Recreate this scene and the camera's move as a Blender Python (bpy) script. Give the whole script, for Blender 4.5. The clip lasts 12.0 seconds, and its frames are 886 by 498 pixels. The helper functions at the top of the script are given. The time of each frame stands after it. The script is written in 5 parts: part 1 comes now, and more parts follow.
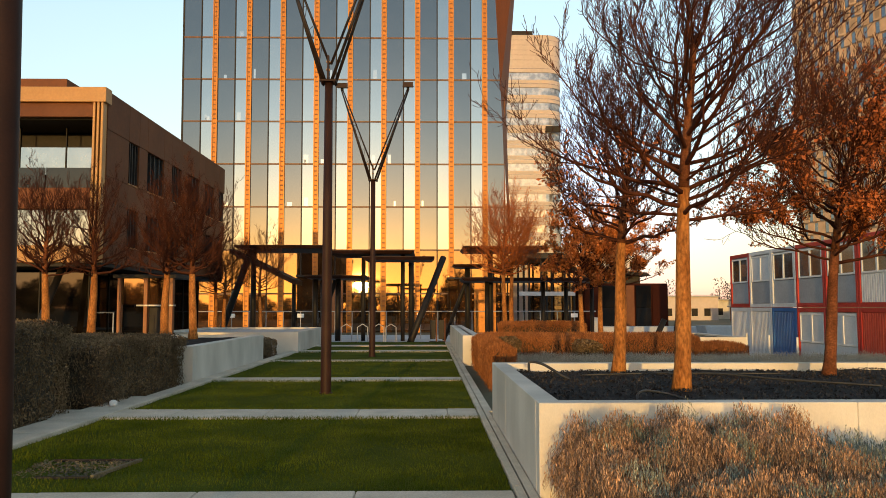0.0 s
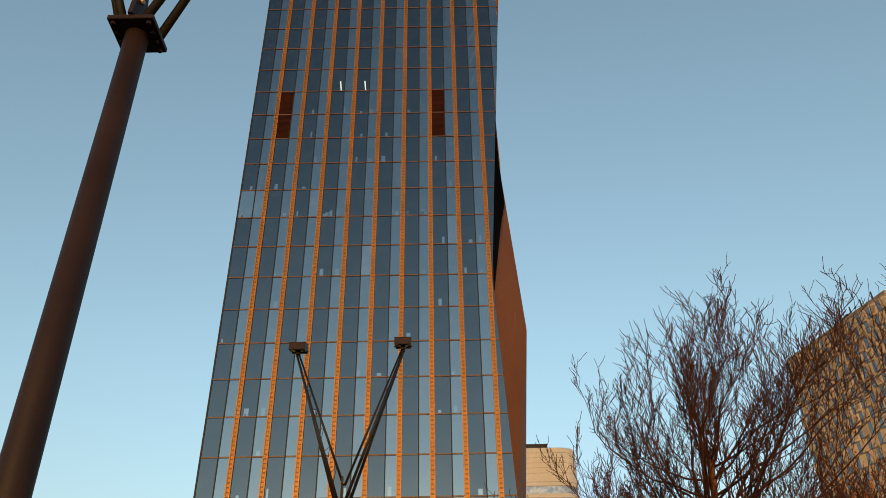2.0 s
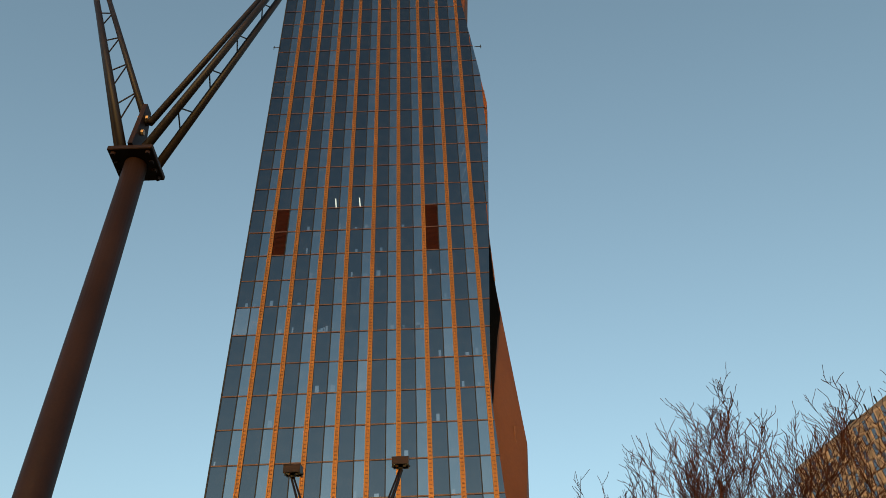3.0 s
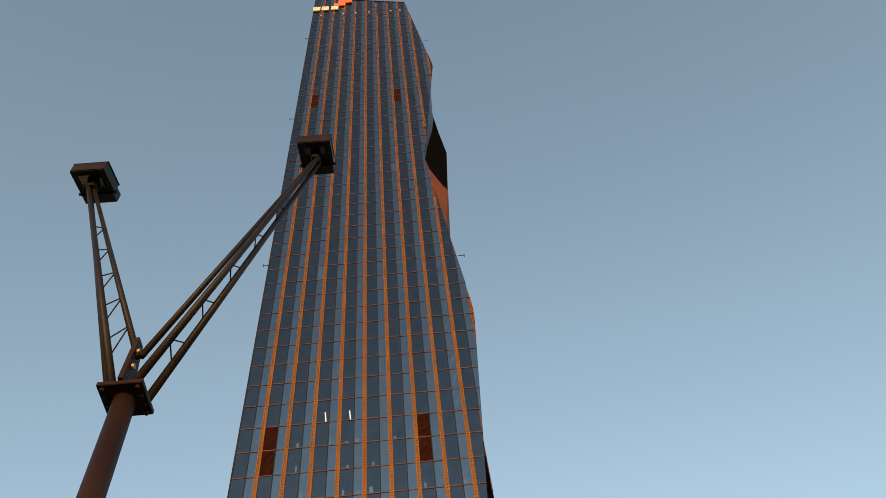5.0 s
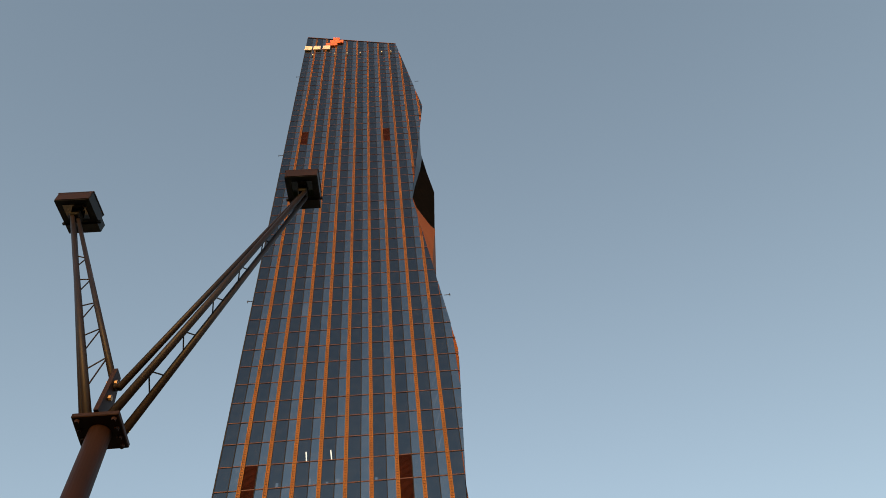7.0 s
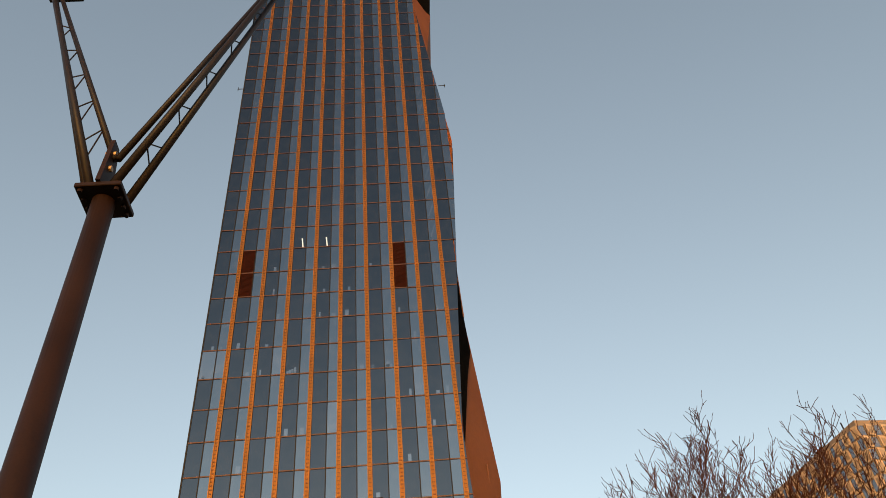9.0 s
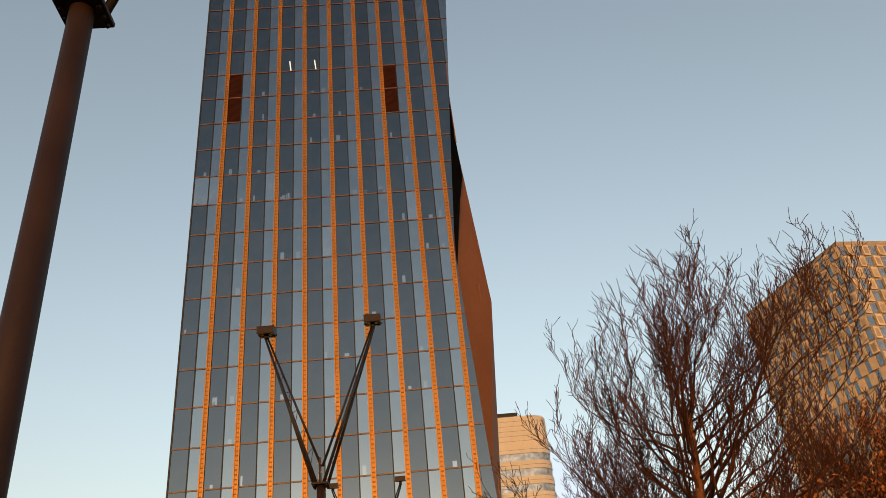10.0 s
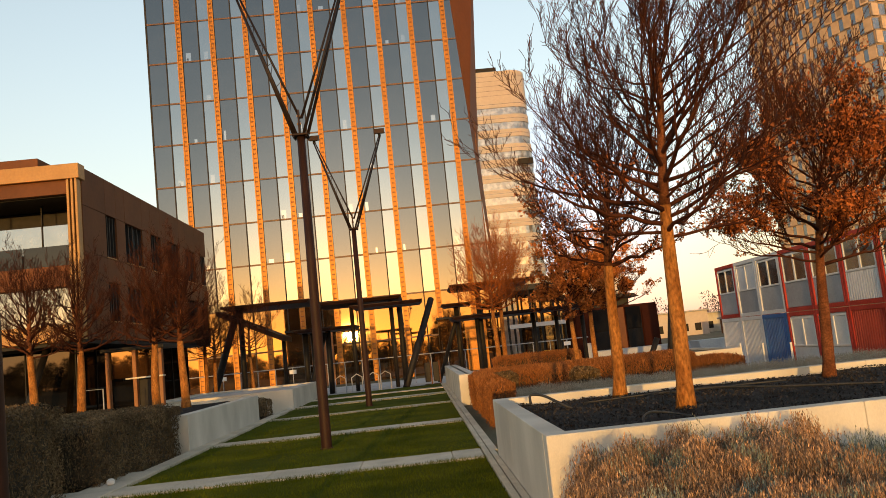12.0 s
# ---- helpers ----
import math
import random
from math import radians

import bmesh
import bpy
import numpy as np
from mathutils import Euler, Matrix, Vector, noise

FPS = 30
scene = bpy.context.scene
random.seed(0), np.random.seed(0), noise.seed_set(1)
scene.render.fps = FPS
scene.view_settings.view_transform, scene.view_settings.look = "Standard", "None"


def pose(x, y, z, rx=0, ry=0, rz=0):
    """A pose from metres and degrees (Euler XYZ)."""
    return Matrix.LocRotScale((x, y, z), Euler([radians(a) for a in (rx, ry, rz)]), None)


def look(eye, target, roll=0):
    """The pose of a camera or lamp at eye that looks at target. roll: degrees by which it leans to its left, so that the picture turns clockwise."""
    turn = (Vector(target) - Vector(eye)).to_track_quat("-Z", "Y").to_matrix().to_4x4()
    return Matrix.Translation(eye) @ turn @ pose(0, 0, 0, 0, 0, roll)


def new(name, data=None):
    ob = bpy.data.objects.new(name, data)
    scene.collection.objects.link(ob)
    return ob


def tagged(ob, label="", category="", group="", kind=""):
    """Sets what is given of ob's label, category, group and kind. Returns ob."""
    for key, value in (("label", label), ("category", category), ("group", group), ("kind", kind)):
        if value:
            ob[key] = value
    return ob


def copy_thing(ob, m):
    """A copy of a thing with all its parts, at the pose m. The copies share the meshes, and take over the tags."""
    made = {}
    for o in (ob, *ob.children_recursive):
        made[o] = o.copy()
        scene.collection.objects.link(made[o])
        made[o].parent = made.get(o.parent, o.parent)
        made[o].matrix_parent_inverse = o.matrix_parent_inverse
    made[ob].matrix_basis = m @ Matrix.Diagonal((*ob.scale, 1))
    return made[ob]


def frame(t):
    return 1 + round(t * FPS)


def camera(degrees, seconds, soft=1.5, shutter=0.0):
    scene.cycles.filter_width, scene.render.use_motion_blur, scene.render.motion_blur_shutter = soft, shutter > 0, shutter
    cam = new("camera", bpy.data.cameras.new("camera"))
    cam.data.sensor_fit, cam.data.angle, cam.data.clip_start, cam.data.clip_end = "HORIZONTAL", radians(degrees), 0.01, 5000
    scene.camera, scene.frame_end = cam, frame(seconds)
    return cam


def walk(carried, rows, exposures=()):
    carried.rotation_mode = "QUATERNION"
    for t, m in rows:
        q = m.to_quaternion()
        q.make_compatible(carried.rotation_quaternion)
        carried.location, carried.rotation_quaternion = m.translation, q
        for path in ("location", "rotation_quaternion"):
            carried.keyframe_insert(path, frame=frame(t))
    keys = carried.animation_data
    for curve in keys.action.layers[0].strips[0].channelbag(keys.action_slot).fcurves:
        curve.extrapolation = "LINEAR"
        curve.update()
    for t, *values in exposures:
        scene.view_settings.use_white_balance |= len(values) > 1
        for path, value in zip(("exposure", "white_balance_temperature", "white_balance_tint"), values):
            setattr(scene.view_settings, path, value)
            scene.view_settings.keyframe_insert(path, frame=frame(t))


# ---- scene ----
cam = camera(58.57, 12.0, soft=0.6)
PATH = [
    (0.0, 0.015, 0.019, 1.593, 94.23, 0.04, -1.03), (0.2, 0.015, 0.021, 1.621, 96.92, 0.47, -0.42), (0.5, 0.014, 0.025, 1.663, 102.72, 1.12, -0.32),
    (1.0, 0.032, 0.006, 1.712, 111.72, 1.39, 0.27), (1.5, 0.031, 0.017, 1.677, 118.44, 0.76, 0.64),
    (2.0, 0.022, -0.002, 1.662, 123.64, 0.86, 0.36), (2.5, 0.027, -0.015, 1.678, 127.88, 1.53, 0.41),
    (3.0, 0.028, -0.026, 1.695, 131.80, 2.10, 0.91), (3.5, 0.021, -0.050, 1.717, 135.89, 2.83, 0.90),
    (5.5, -0.004, -0.072, 1.785, 148.77, 4.86, 2.77), (6.0, 0.005, -0.056, 1.786, 149.56, 4.99, 2.25),
    (6.5, 0.007, -0.045, 1.782, 149.79, 4.83, 1.59), (8.5, -0.028, 0.002, 1.737, 141.13, 5.06, -0.03),
    (9.0, -0.038, 0.045, 1.710, 134.48, 4.60, 0.01), (9.5, -0.058, 0.087, 1.677, 127.95, 5.21, -0.02),
    (10.0, -0.074, 0.125, 1.685, 121.87, 5.15, -0.29), (10.5, -0.045, 0.112, 1.686, 113.74, 5.42, -0.95),
    (11.0, 0.060, 0.094, 1.635, 105.26, 5.68, -1.48), (11.5, 0.060, 0.095, 1.628, 99.69, 5.83, -2.10),
    (12.0, -0.020, 0.067, 1.599, 97.14, 5.92, -1.62)]
EXPOSURE = [(0.0, 2.28, 6050, 3), (1.0, 1.87, 5650, -4), (2.5, 1.87, 5650, -5), (3.5, 1.92, 5700, -4), (5.5, 2.22, 6200, 5),
            (6.5, 2.22, 6300, 6), (8.5, 2.2, 6650, 9), (9.5, 2.06, 6800, 9), (10.5, 1.97, 6850, 9), (11.0, 2.07, 6900, 9), (12.0, 2.18, 6900, 9)]
walk(cam, [(r[0], pose(*r[1:])) for r in PATH], EXPOSURE)

# ---- light: a low sun behind the camera and a clear evening sky ----
SUN_WAY = Vector((-0.085, -1.0, 0.040)).normalized()
world = bpy.data.worlds.new("world")
scene.world = world
world.use_nodes = True
wn = world.node_tree
sky = wn.nodes.new("ShaderNodeTexSky")
sky.sky_type, sky.sun_disc = "NISHITA", False
sky.sun_elevation, sky.sun_rotation = radians(2.2), radians(184.9)
sky.air_density, sky.dust_density, sky.ozone_density = 1.0, 0.4, 1.5
wn.nodes["Background"].inputs[1].default_value = 0.15
haze = wn.nodes.new("ShaderNodeHueSaturation")
haze.inputs["Saturation"].default_value = 0.66
wn.links.new(sky.outputs[0], haze.inputs["Color"])
# the evening glow deepens towards the sun
way = wn.nodes.new("ShaderNodeTexCoord")
near = wn.nodes.new("ShaderNodeVectorMath")
near.operation = "DOT_PRODUCT"
near.inputs[1].default_value = tuple(SUN_WAY)
wn.links.new(way.outputs["Generated"], near.inputs[0])
ease = wn.nodes.new("ShaderNodeMapRange")
ease.interpolation_type = "SMOOTHSTEP"
ease.inputs[1].default_value, ease.inputs[2].default_value = 0.84, 1.0
wn.links.new(near.outputs["Value"], ease.inputs[0])
high = wn.nodes.new("ShaderNodeSeparateXYZ")
wn.links.new(way.outputs["Generated"], high.inputs[0])
low_band = wn.nodes.new("ShaderNodeMapRange")
low_band.interpolation_type = "SMOOTHSTEP"
low_band.inputs[1].default_value, low_band.inputs[2].default_value = 0.27, 0.0
wn.links.new(high.outputs["Z"], low_band.inputs[0])
both = wn.nodes.new("ShaderNodeMath")
both.operation = "MULTIPLY"
wn.links.new(ease.outputs[0], both.inputs[0])
wn.links.new(low_band.outputs[0], both.inputs[1])
glow = wn.nodes.new("ShaderNodeMix")
glow.data_type, glow.blend_type = "RGBA", "MULTIPLY"
glow.inputs[7].default_value = (1.35, 0.74, 0.17, 1)
wn.links.new(both.outputs[0], glow.inputs[0])
wn.links.new(haze.outputs[0], glow.inputs[6])
# the rosy belt opposite the sun
far_ease = wn.nodes.new("ShaderNodeMapRange")
far_ease.interpolation_type = "SMOOTHSTEP"
far_ease.inputs[1].default_value, far_ease.inputs[2].default_value = -0.92, -1.0
wn.links.new(near.outputs["Value"], far_ease.inputs[0])
belt = wn.nodes.new("ShaderNodeMix")
belt.data_type, belt.blend_type = "RGBA", "MULTIPLY"
belt.inputs[7].default_value = (0.98, 0.93, 1.30, 1)
wn.links.new(far_ease.outputs[0], belt.inputs[0])
wn.links.new(glow.outputs[2], belt.inputs[6])
# a thin warm haze low down all round
mist_band = wn.nodes.new("ShaderNodeMapRange")
mist_band.interpolation_type = "SMOOTHSTEP"
mist_band.inputs[1].default_value, mist_band.inputs[2].default_value = 0.46, 0.0
wn.links.new(high.outputs["Z"], mist_band.inputs[0])
mist = wn.nodes.new("ShaderNodeMix")
mist.data_type, mist.blend_type = "RGBA", "MULTIPLY"
mist.inputs[7].default_value = (0.86, 0.77, 0.745, 1)
away = wn.nodes.new("ShaderNodeMapRange")
away.interpolation_type = "SMOOTHSTEP"
away.inputs[1].default_value, away.inputs[2].default_value = 0.5, -0.4
wn.links.new(near.outputs["Value"], away.inputs[0])
mist_fac = wn.nodes.new("ShaderNodeMath")
mist_fac.operation = "MULTIPLY"
wn.links.new(mist_band.outputs[0], mist_fac.inputs[0])
wn.links.new(away.outputs[0], mist_fac.inputs[1])
wn.links.new(mist_fac.outputs[0], mist.inputs[0])
wn.links.new(belt.outputs[2], mist.inputs[6])
# the high sky on the sun's side is the darkest
upper = wn.nodes.new("ShaderNodeMapRange")
upper.interpolation_type = "SMOOTHSTEP"
upper.inputs[1].default_value, upper.inputs[2].default_value = 0.40, 0.85
wn.links.new(high.outputs["Z"], upper.inputs[0])
sunward = wn.nodes.new("ShaderNodeMapRange")
sunward.interpolation_type = "SMOOTHSTEP"
sunward.inputs[1].default_value, sunward.inputs[2].default_value = 0.05, 0.45
wn.links.new(near.outputs["Value"], sunward.inputs[0])
dusk_fac = wn.nodes.new("ShaderNodeMath")
dusk_fac.operation = "MULTIPLY"
wn.links.new(upper.outputs[0], dusk_fac.inputs[0])
wn.links.new(sunward.outputs[0], dusk_fac.inputs[1])
dusk = wn.nodes.new("ShaderNodeMix")
dusk.data_type, dusk.blend_type = "RGBA", "MULTIPLY"
dusk.inputs[7].default_value = (0.66, 0.70, 0.76, 1)
wn.links.new(dusk_fac.outputs[0], dusk.inputs[0])
wn.links.new(mist.outputs[2], dusk.inputs[6])
wn.links.new(dusk.outputs[2], wn.nodes["Background"].inputs[0])
sun = new("sun", bpy.data.lights.new("sun", "SUN"))
sun.data.energy, sun.data.angle, sun.data.color = 0.66, radians(0.53), (1.0, 0.54, 0.14)
sun.matrix_world = look(SUN_WAY * 200, (0, 0, 0))


# ---- materials ----
def material(name, a, b, scale=2.0, rough=0.6, metal=0.0, bump=0.0, fine=40.0, stretch=(1, 1, 1), vary=0.0, island=0.0, spec=0.5, speck=0.25):
    """A painted, stone, bark or leaf surface: two colours mixed by broad stains, darker and lighter fine grain, relief."""
    m = bpy.data.materials.new(name)
    m.use_nodes = True
    nt = m.node_tree
    bsdf = nt.nodes["Principled BSDF"]
    bsdf.inputs["Roughness"].default_value, bsdf.inputs["Metallic"].default_value = rough, metal
    bsdf.inputs["Specular IOR Level"].default_value = spec
    co = nt.nodes.new("ShaderNodeTexCoord")
    mp = nt.nodes.new("ShaderNodeMapping")
    mp.inputs["Scale"].default_value = stretch
    nt.links.new(co.outputs["Object"], mp.inputs["Vector"])
    n1 = nt.nodes.new("ShaderNodeTexNoise")
    n1.inputs["Scale"].default_value, n1.inputs["Detail"].default_value = scale, 5
    n2 = nt.nodes.new("ShaderNodeTexNoise")
    n2.inputs["Scale"].default_value, n2.inputs["Detail"].default_value = fine, 3
    for n in (n1, n2):
        nt.links.new(mp.outputs[0], n.inputs["Vector"])
    ramp = nt.nodes.new("ShaderNodeValToRGB")
    ramp.color_ramp.elements[0].position, ramp.color_ramp.elements[1].position = 0.35, 0.65
    ramp.color_ramp.elements[0].color, ramp.color_ramp.elements[1].color = (*a, 1), (*b, 1)
    nt.links.new(n1.outputs["Fac"], ramp.inputs[0])
    val = nt.nodes.new("ShaderNodeMapRange")
    val.inputs[1].default_value, val.inputs[2].default_value = 0.3, 0.7
    val.inputs[3].default_value, val.inputs[4].default_value = 1 - speck, 1 + speck
    nt.links.new(n2.outputs["Fac"], val.inputs[0])
    last = val.outputs[0]
    for amount, node, out in ((vary, "ShaderNodeObjectInfo", "Random"), (island, "ShaderNodeNewGeometry", "Random Per Island")):
        if amount:
            src = nt.nodes.new(node)
            r = nt.nodes.new("ShaderNodeMapRange")
            r.inputs[3].default_value, r.inputs[4].default_value = 1 - amount, 1 + amount
            nt.links.new(src.outputs[out], r.inputs[0])
            mul = nt.nodes.new("ShaderNodeMath")
            mul.operation = "MULTIPLY"
            nt.links.new(last, mul.inputs[0])
            nt.links.new(r.outputs[0], mul.inputs[1])
            last = mul.outputs[0]
    mix = nt.nodes.new("ShaderNodeVectorMath")
    mix.operation = "SCALE"
    nt.links.new(ramp.outputs[0], mix.inputs[0])
    nt.links.new(last, mix.inputs["Scale"])
    nt.links.new(mix.outputs[0], bsdf.inputs["Base Color"])
    if bump:
        bp = nt.nodes.new("ShaderNodeBump")
        bp.inputs["Strength"].default_value, bp.inputs["Distance"].default_value = bump, 0.02
        nt.links.new(n2.outputs["Fac"], bp.inputs["Height"])
        nt.links.new(bp.outputs[0], bsdf.inputs["Normal"])
    return m


def glazing(name, tint, rough=0.025, behind=(0.02, 0.025, 0.03), coat=0.5, wave=0.0):
    """Coated facade glass: a mirror of low strength over a dim interior."""
    m = bpy.data.materials.new(name)
    m.use_nodes = True
    nt = m.node_tree
    bsdf = nt.nodes["Principled BSDF"]
    bsdf.inputs["Base Color"].default_value = (*tint, 1)
    bsdf.inputs["Metallic"].default_value, bsdf.inputs["Roughness"].default_value = 1.0, rough
    inside = nt.nodes.new("ShaderNodeBsdfDiffuse")
    n = nt.nodes.new("ShaderNodeTexNoise")
    n.inputs["Scale"].default_value, n.inputs["Detail"].default_value = 0.9, 4
    co = nt.nodes.new("ShaderNodeTexCoord")
    nt.links.new(co.outputs["Object"], n.inputs["Vector"])
    ramp = nt.nodes.new("ShaderNodeValToRGB")
    ramp.color_ramp.elements[0].position, ramp.color_ramp.elements[1].position = 0.42, 0.66
    ramp.color_ramp.elements[0].color = (*[c * 0.5 for c in behind], 1)
    ramp.color_ramp.elements[1].color = (*[c * 1.6 for c in behind], 1)
    nt.links.new(n.outputs["Fac"], ramp.inputs[0])
    nt.links.new(ramp.outputs[0], inside.inputs[0])
    if wave:
        n2 = nt.nodes.new("ShaderNodeTexNoise")
        n2.inputs["Scale"].default_value, n2.inputs["Detail"].default_value = 0.35, 1
        nt.links.new(co.outputs["Object"], n2.inputs["Vector"])
        bp = nt.nodes.new("ShaderNodeBump")
        bp.inputs["Strength"].default_value, bp.inputs["Distance"].default_value = wave, 0.05
        nt.links.new(n2.outputs["Fac"], bp.inputs["Height"])
        nt.links.new(bp.outputs[0], bsdf.inputs["Normal"])
    mix = nt.nodes.new("ShaderNodeMixShader")
    mix.inputs[0].default_value = coat
    nt.links.new(inside.outputs[0], mix.inputs[1])
    nt.links.new(bsdf.outputs[0], mix.inputs[2])
    nt.links.new(mix.outputs[0], nt.nodes["Material Output"].inputs[0])
    return m


def lamp_glow(name, col, power):
    m = bpy.data.materials.new(name)
    m.use_nodes = True
    e = m.node_tree.nodes.new("ShaderNodeEmission")
    e.inputs[0].default_value, e.inputs[1].default_value = (*col, 1), power
    m.node_tree.links.new(e.outputs[0], m.node_tree.nodes["Material Output"].inputs[0])
    return m


M_CONCRETE = material("pale concrete", (0.50, 0.47, 0.41), (0.69, 0.65, 0.575), 0.9, 0.75, bump=0.06, fine=90, speck=0.05, stretch=(1, 1, 0.6), spec=0.25)
M_KERB = material("kerb concrete", (0.50, 0.445, 0.35), (0.64, 0.565, 0.45), 1.8, 0.85, bump=0.3, fine=70, speck=0.15, vary=0.06, spec=0.2)
M_PAVING = material("plaza paving", (0.48, 0.48, 0.49), (0.58, 0.58, 0.58), 0.4, 0.7, bump=0.1, fine=25, speck=0.1)
M_EARTH = material("dry turf ground", (0.09, 0.085, 0.045), (0.16, 0.13, 0.075), 0.3, 0.95, bump=0.5, fine=14)
M_LAWN = material("lawn turf", (0.042, 0.058, 0.004), (0.08, 0.094, 0.007), 0.9, 0.95, bump=0.6, fine=60, speck=0.4, spec=0.08)
M_BLADE = material("grass blades", (0.052, 0.072, 0.003), (0.128, 0.144, 0.008), 1.2, 0.9, island=0.35, spec=0.08)
M_BARE = material("bare earth", (0.09, 0.08, 0.05), (0.15, 0.13, 0.08), 3, 0.95, bump=0.6, fine=45)
M_SOIL = material("dark mulch", (0.018, 0.017, 0.018), (0.04, 0.037, 0.036), 3.0, 0.95, bump=1.0, fine=38, speck=0.5, spec=0.15)
M_CHIP = material("bark chips", (0.02, 0.018, 0.018), (0.06, 0.052, 0.047), 6, 0.9, island=0.5, spec=0.15)
M_BARK = material("pale bark", (0.22, 0.08, 0.018), (0.40, 0.165, 0.042), 7, 0.85, bump=0.9, fine=38, stretch=(1, 1, 0.45), speck=0.42, spec=0.15)
M_BRANCH = material("red brown branch bark", (0.10, 0.036, 0.016), (0.18, 0.066, 0.028), 6, 0.85, bump=0.6, fine=40, speck=0.35, spec=0.1)
M_RUSSET = material("russet twigs", (0.22, 0.06, 0.016), (0.36, 0.11, 0.03), 2, 0.8, speck=0.2, spec=0.06)
M_TWIG = material("brown twigs", (0.034, 0.012, 0.008), (0.080, 0.028, 0.015), 3, 0.8, speck=0.2, spec=0.06)
M_LEAF = material("dry brown leaves", (0.25, 0.072, 0.024), (0.42, 0.135, 0.044), 2, 0.7, island=0.4, spec=0.1)
M_OAK_LEAF = material("orange brown leaves", (0.36, 0.10, 0.026), (0.50, 0.17, 0.042), 2, 0.7, island=0.35, spec=0.1)
M_HEDGE = material("bare hedge leaves", (0.10, 0.07, 0.04), (0.18, 0.125, 0.07), 1.6, 0.85, island=0.5, spec=0.08)
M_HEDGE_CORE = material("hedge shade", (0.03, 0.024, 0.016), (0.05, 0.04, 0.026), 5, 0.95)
M_REED = material("russet grasses", (0.21, 0.08, 0.028), (0.33, 0.135, 0.048), 1.0, 0.8, island=0.4, spec=0.08)
M_LAVENDER = material("dry lavender", (0.24, 0.155, 0.10), (0.50, 0.30, 0.175), 3.2, 0.85, island=0.7, spec=0.08)
M_SAGE = material("grey green sage", (0.14, 0.155, 0.12), (0.32, 0.34, 0.28), 1.4, 0.85, island=0.4, spec=0.1)
M_STRAW = material("grey straw", (0.27, 0.24, 0.19), (0.40, 0.36, 0.29), 1.4, 0.85, island=0.4)
M_POLE = material("dark bronze paint", (0.023, 0.010, 0.007), (0.034, 0.015, 0.010), 2.5, 0.55, metal=0.0, fine=90, speck=0.12, spec=0.16)
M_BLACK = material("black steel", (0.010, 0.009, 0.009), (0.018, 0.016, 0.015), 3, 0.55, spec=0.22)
M_ARM = material("dark bronze arm paint", (0.014, 0.009, 0.008), (0.022, 0.014, 0.012), 2.5, 0.5, fine=90, speck=0.12, spec=0.25)
M_RECESS_DARK = material("flat black for recess shade", (0.005, 0.005, 0.005), (0.008, 0.007, 0.007), 1, 0.95, spec=0.0)
M_BOLT = material("warm steel bolts", (0.34, 0.21, 0.12), (0.42, 0.27, 0.16), 10, 0.5, metal=0.5)
M_GLASS = glazing("tower glass", (0.262, 0.292, 0.312), coat=0.43, behind=(0.008, 0.009, 0.010), wave=0.02)
M_GLASS_PALE = glazing("narrow tower glass", (0.390, 0.448, 0.475), coat=0.60, behind=(0.022, 0.023, 0.024), wave=0.02)
# the lobby glass's warm brown backing stands in for warm light inside
M_GLASS_DARK = glazing("lobby glass", (0.36, 0.30, 0.22), coat=0.3, behind=(0.05, 0.022, 0.008), wave=0.03)
M_GROUND_GLASS = glazing("shaded ground floor glass", (0.35, 0.35, 0.35), coat=0.10, behind=(0.006, 0.005, 0.004))
M_BLIND = glazing("blinds behind glass", (0.42, 0.46, 0.48), rough=0.06, coat=0.72, behind=(0.05, 0.055, 0.06))
M_SILL = glazing("pale things behind glass", (0.47, 0.52, 0.55), rough=0.12, coat=0.62, behind=(0.05, 0.055, 0.06))
M_PILASTER = material("copper orange cladding", (0.250, 0.097, 0.011), (0.310, 0.121, 0.015), 0.25, 0.45, metal=0.5, fine=6, speck=0.12)
M_DOOR = material("burnt orange door panels", (0.20, 0.06, 0.01), (0.26, 0.085, 0.015), 0.5, 0.5, speck=0.1)
M_RUNG = material("dark pilaster joints", (0.12, 0.036, 0.006), (0.15, 0.046, 0.008), 1, 0.6)
M_TRANSOM = material("brown transoms", (0.085, 0.030, 0.012), (0.11, 0.040, 0.017), 0.5, 0.5)
M_SIDE = material("rust brown side cladding", (0.19, 0.055, 0.008), (0.22, 0.067, 0.011), 0.15, 0.7, fine=3, speck=0.06, spec=0.12)
M_LOUVRE = material("dark brown louvres", (0.026, 0.006, 0.003), (0.034, 0.008, 0.004), 0.6, 0.8, spec=0.08)
M_WHITE = material("white paint", (0.72, 0.72, 0.70), (0.8, 0.79, 0.77), 3, 0.5, speck=0.06)
M_BROWN = material("brown metal panels", (0.115, 0.040, 0.015), (0.145, 0.052, 0.019), 0.5, 0.6, fine=5, vary=0.09, speck=0.08, spec=0.2)
M_GOLD = material("tan metal fascia", (0.36, 0.175, 0.042), (0.43, 0.215, 0.055), 0.6, 0.45, fine=8, speck=0.08)
M_STONE = material("cream stone bands", (0.50, 0.44, 0.41), (0.56, 0.50, 0.47), 0.12, 0.8, fine=2, speck=0.05)
M_FARGLASS = glazing("far window bands", (0.5, 0.52, 0.54), rough=0.15, coat=0.35, behind=(0.30, 0.29, 0.28))
M_SAND_BOX = material("pale sand window boxes", (0.44, 0.325, 0.225), (0.54, 0.405, 0.285), 0.2, 0.6, fine=1.5, vary=0.15, speck=0.1)
M_SAND = material("sand coloured facade panels", (0.28, 0.21, 0.15), (0.37, 0.28, 0.20), 0.1, 0.6, fine=1.5, vary=0.2, speck=0.1)
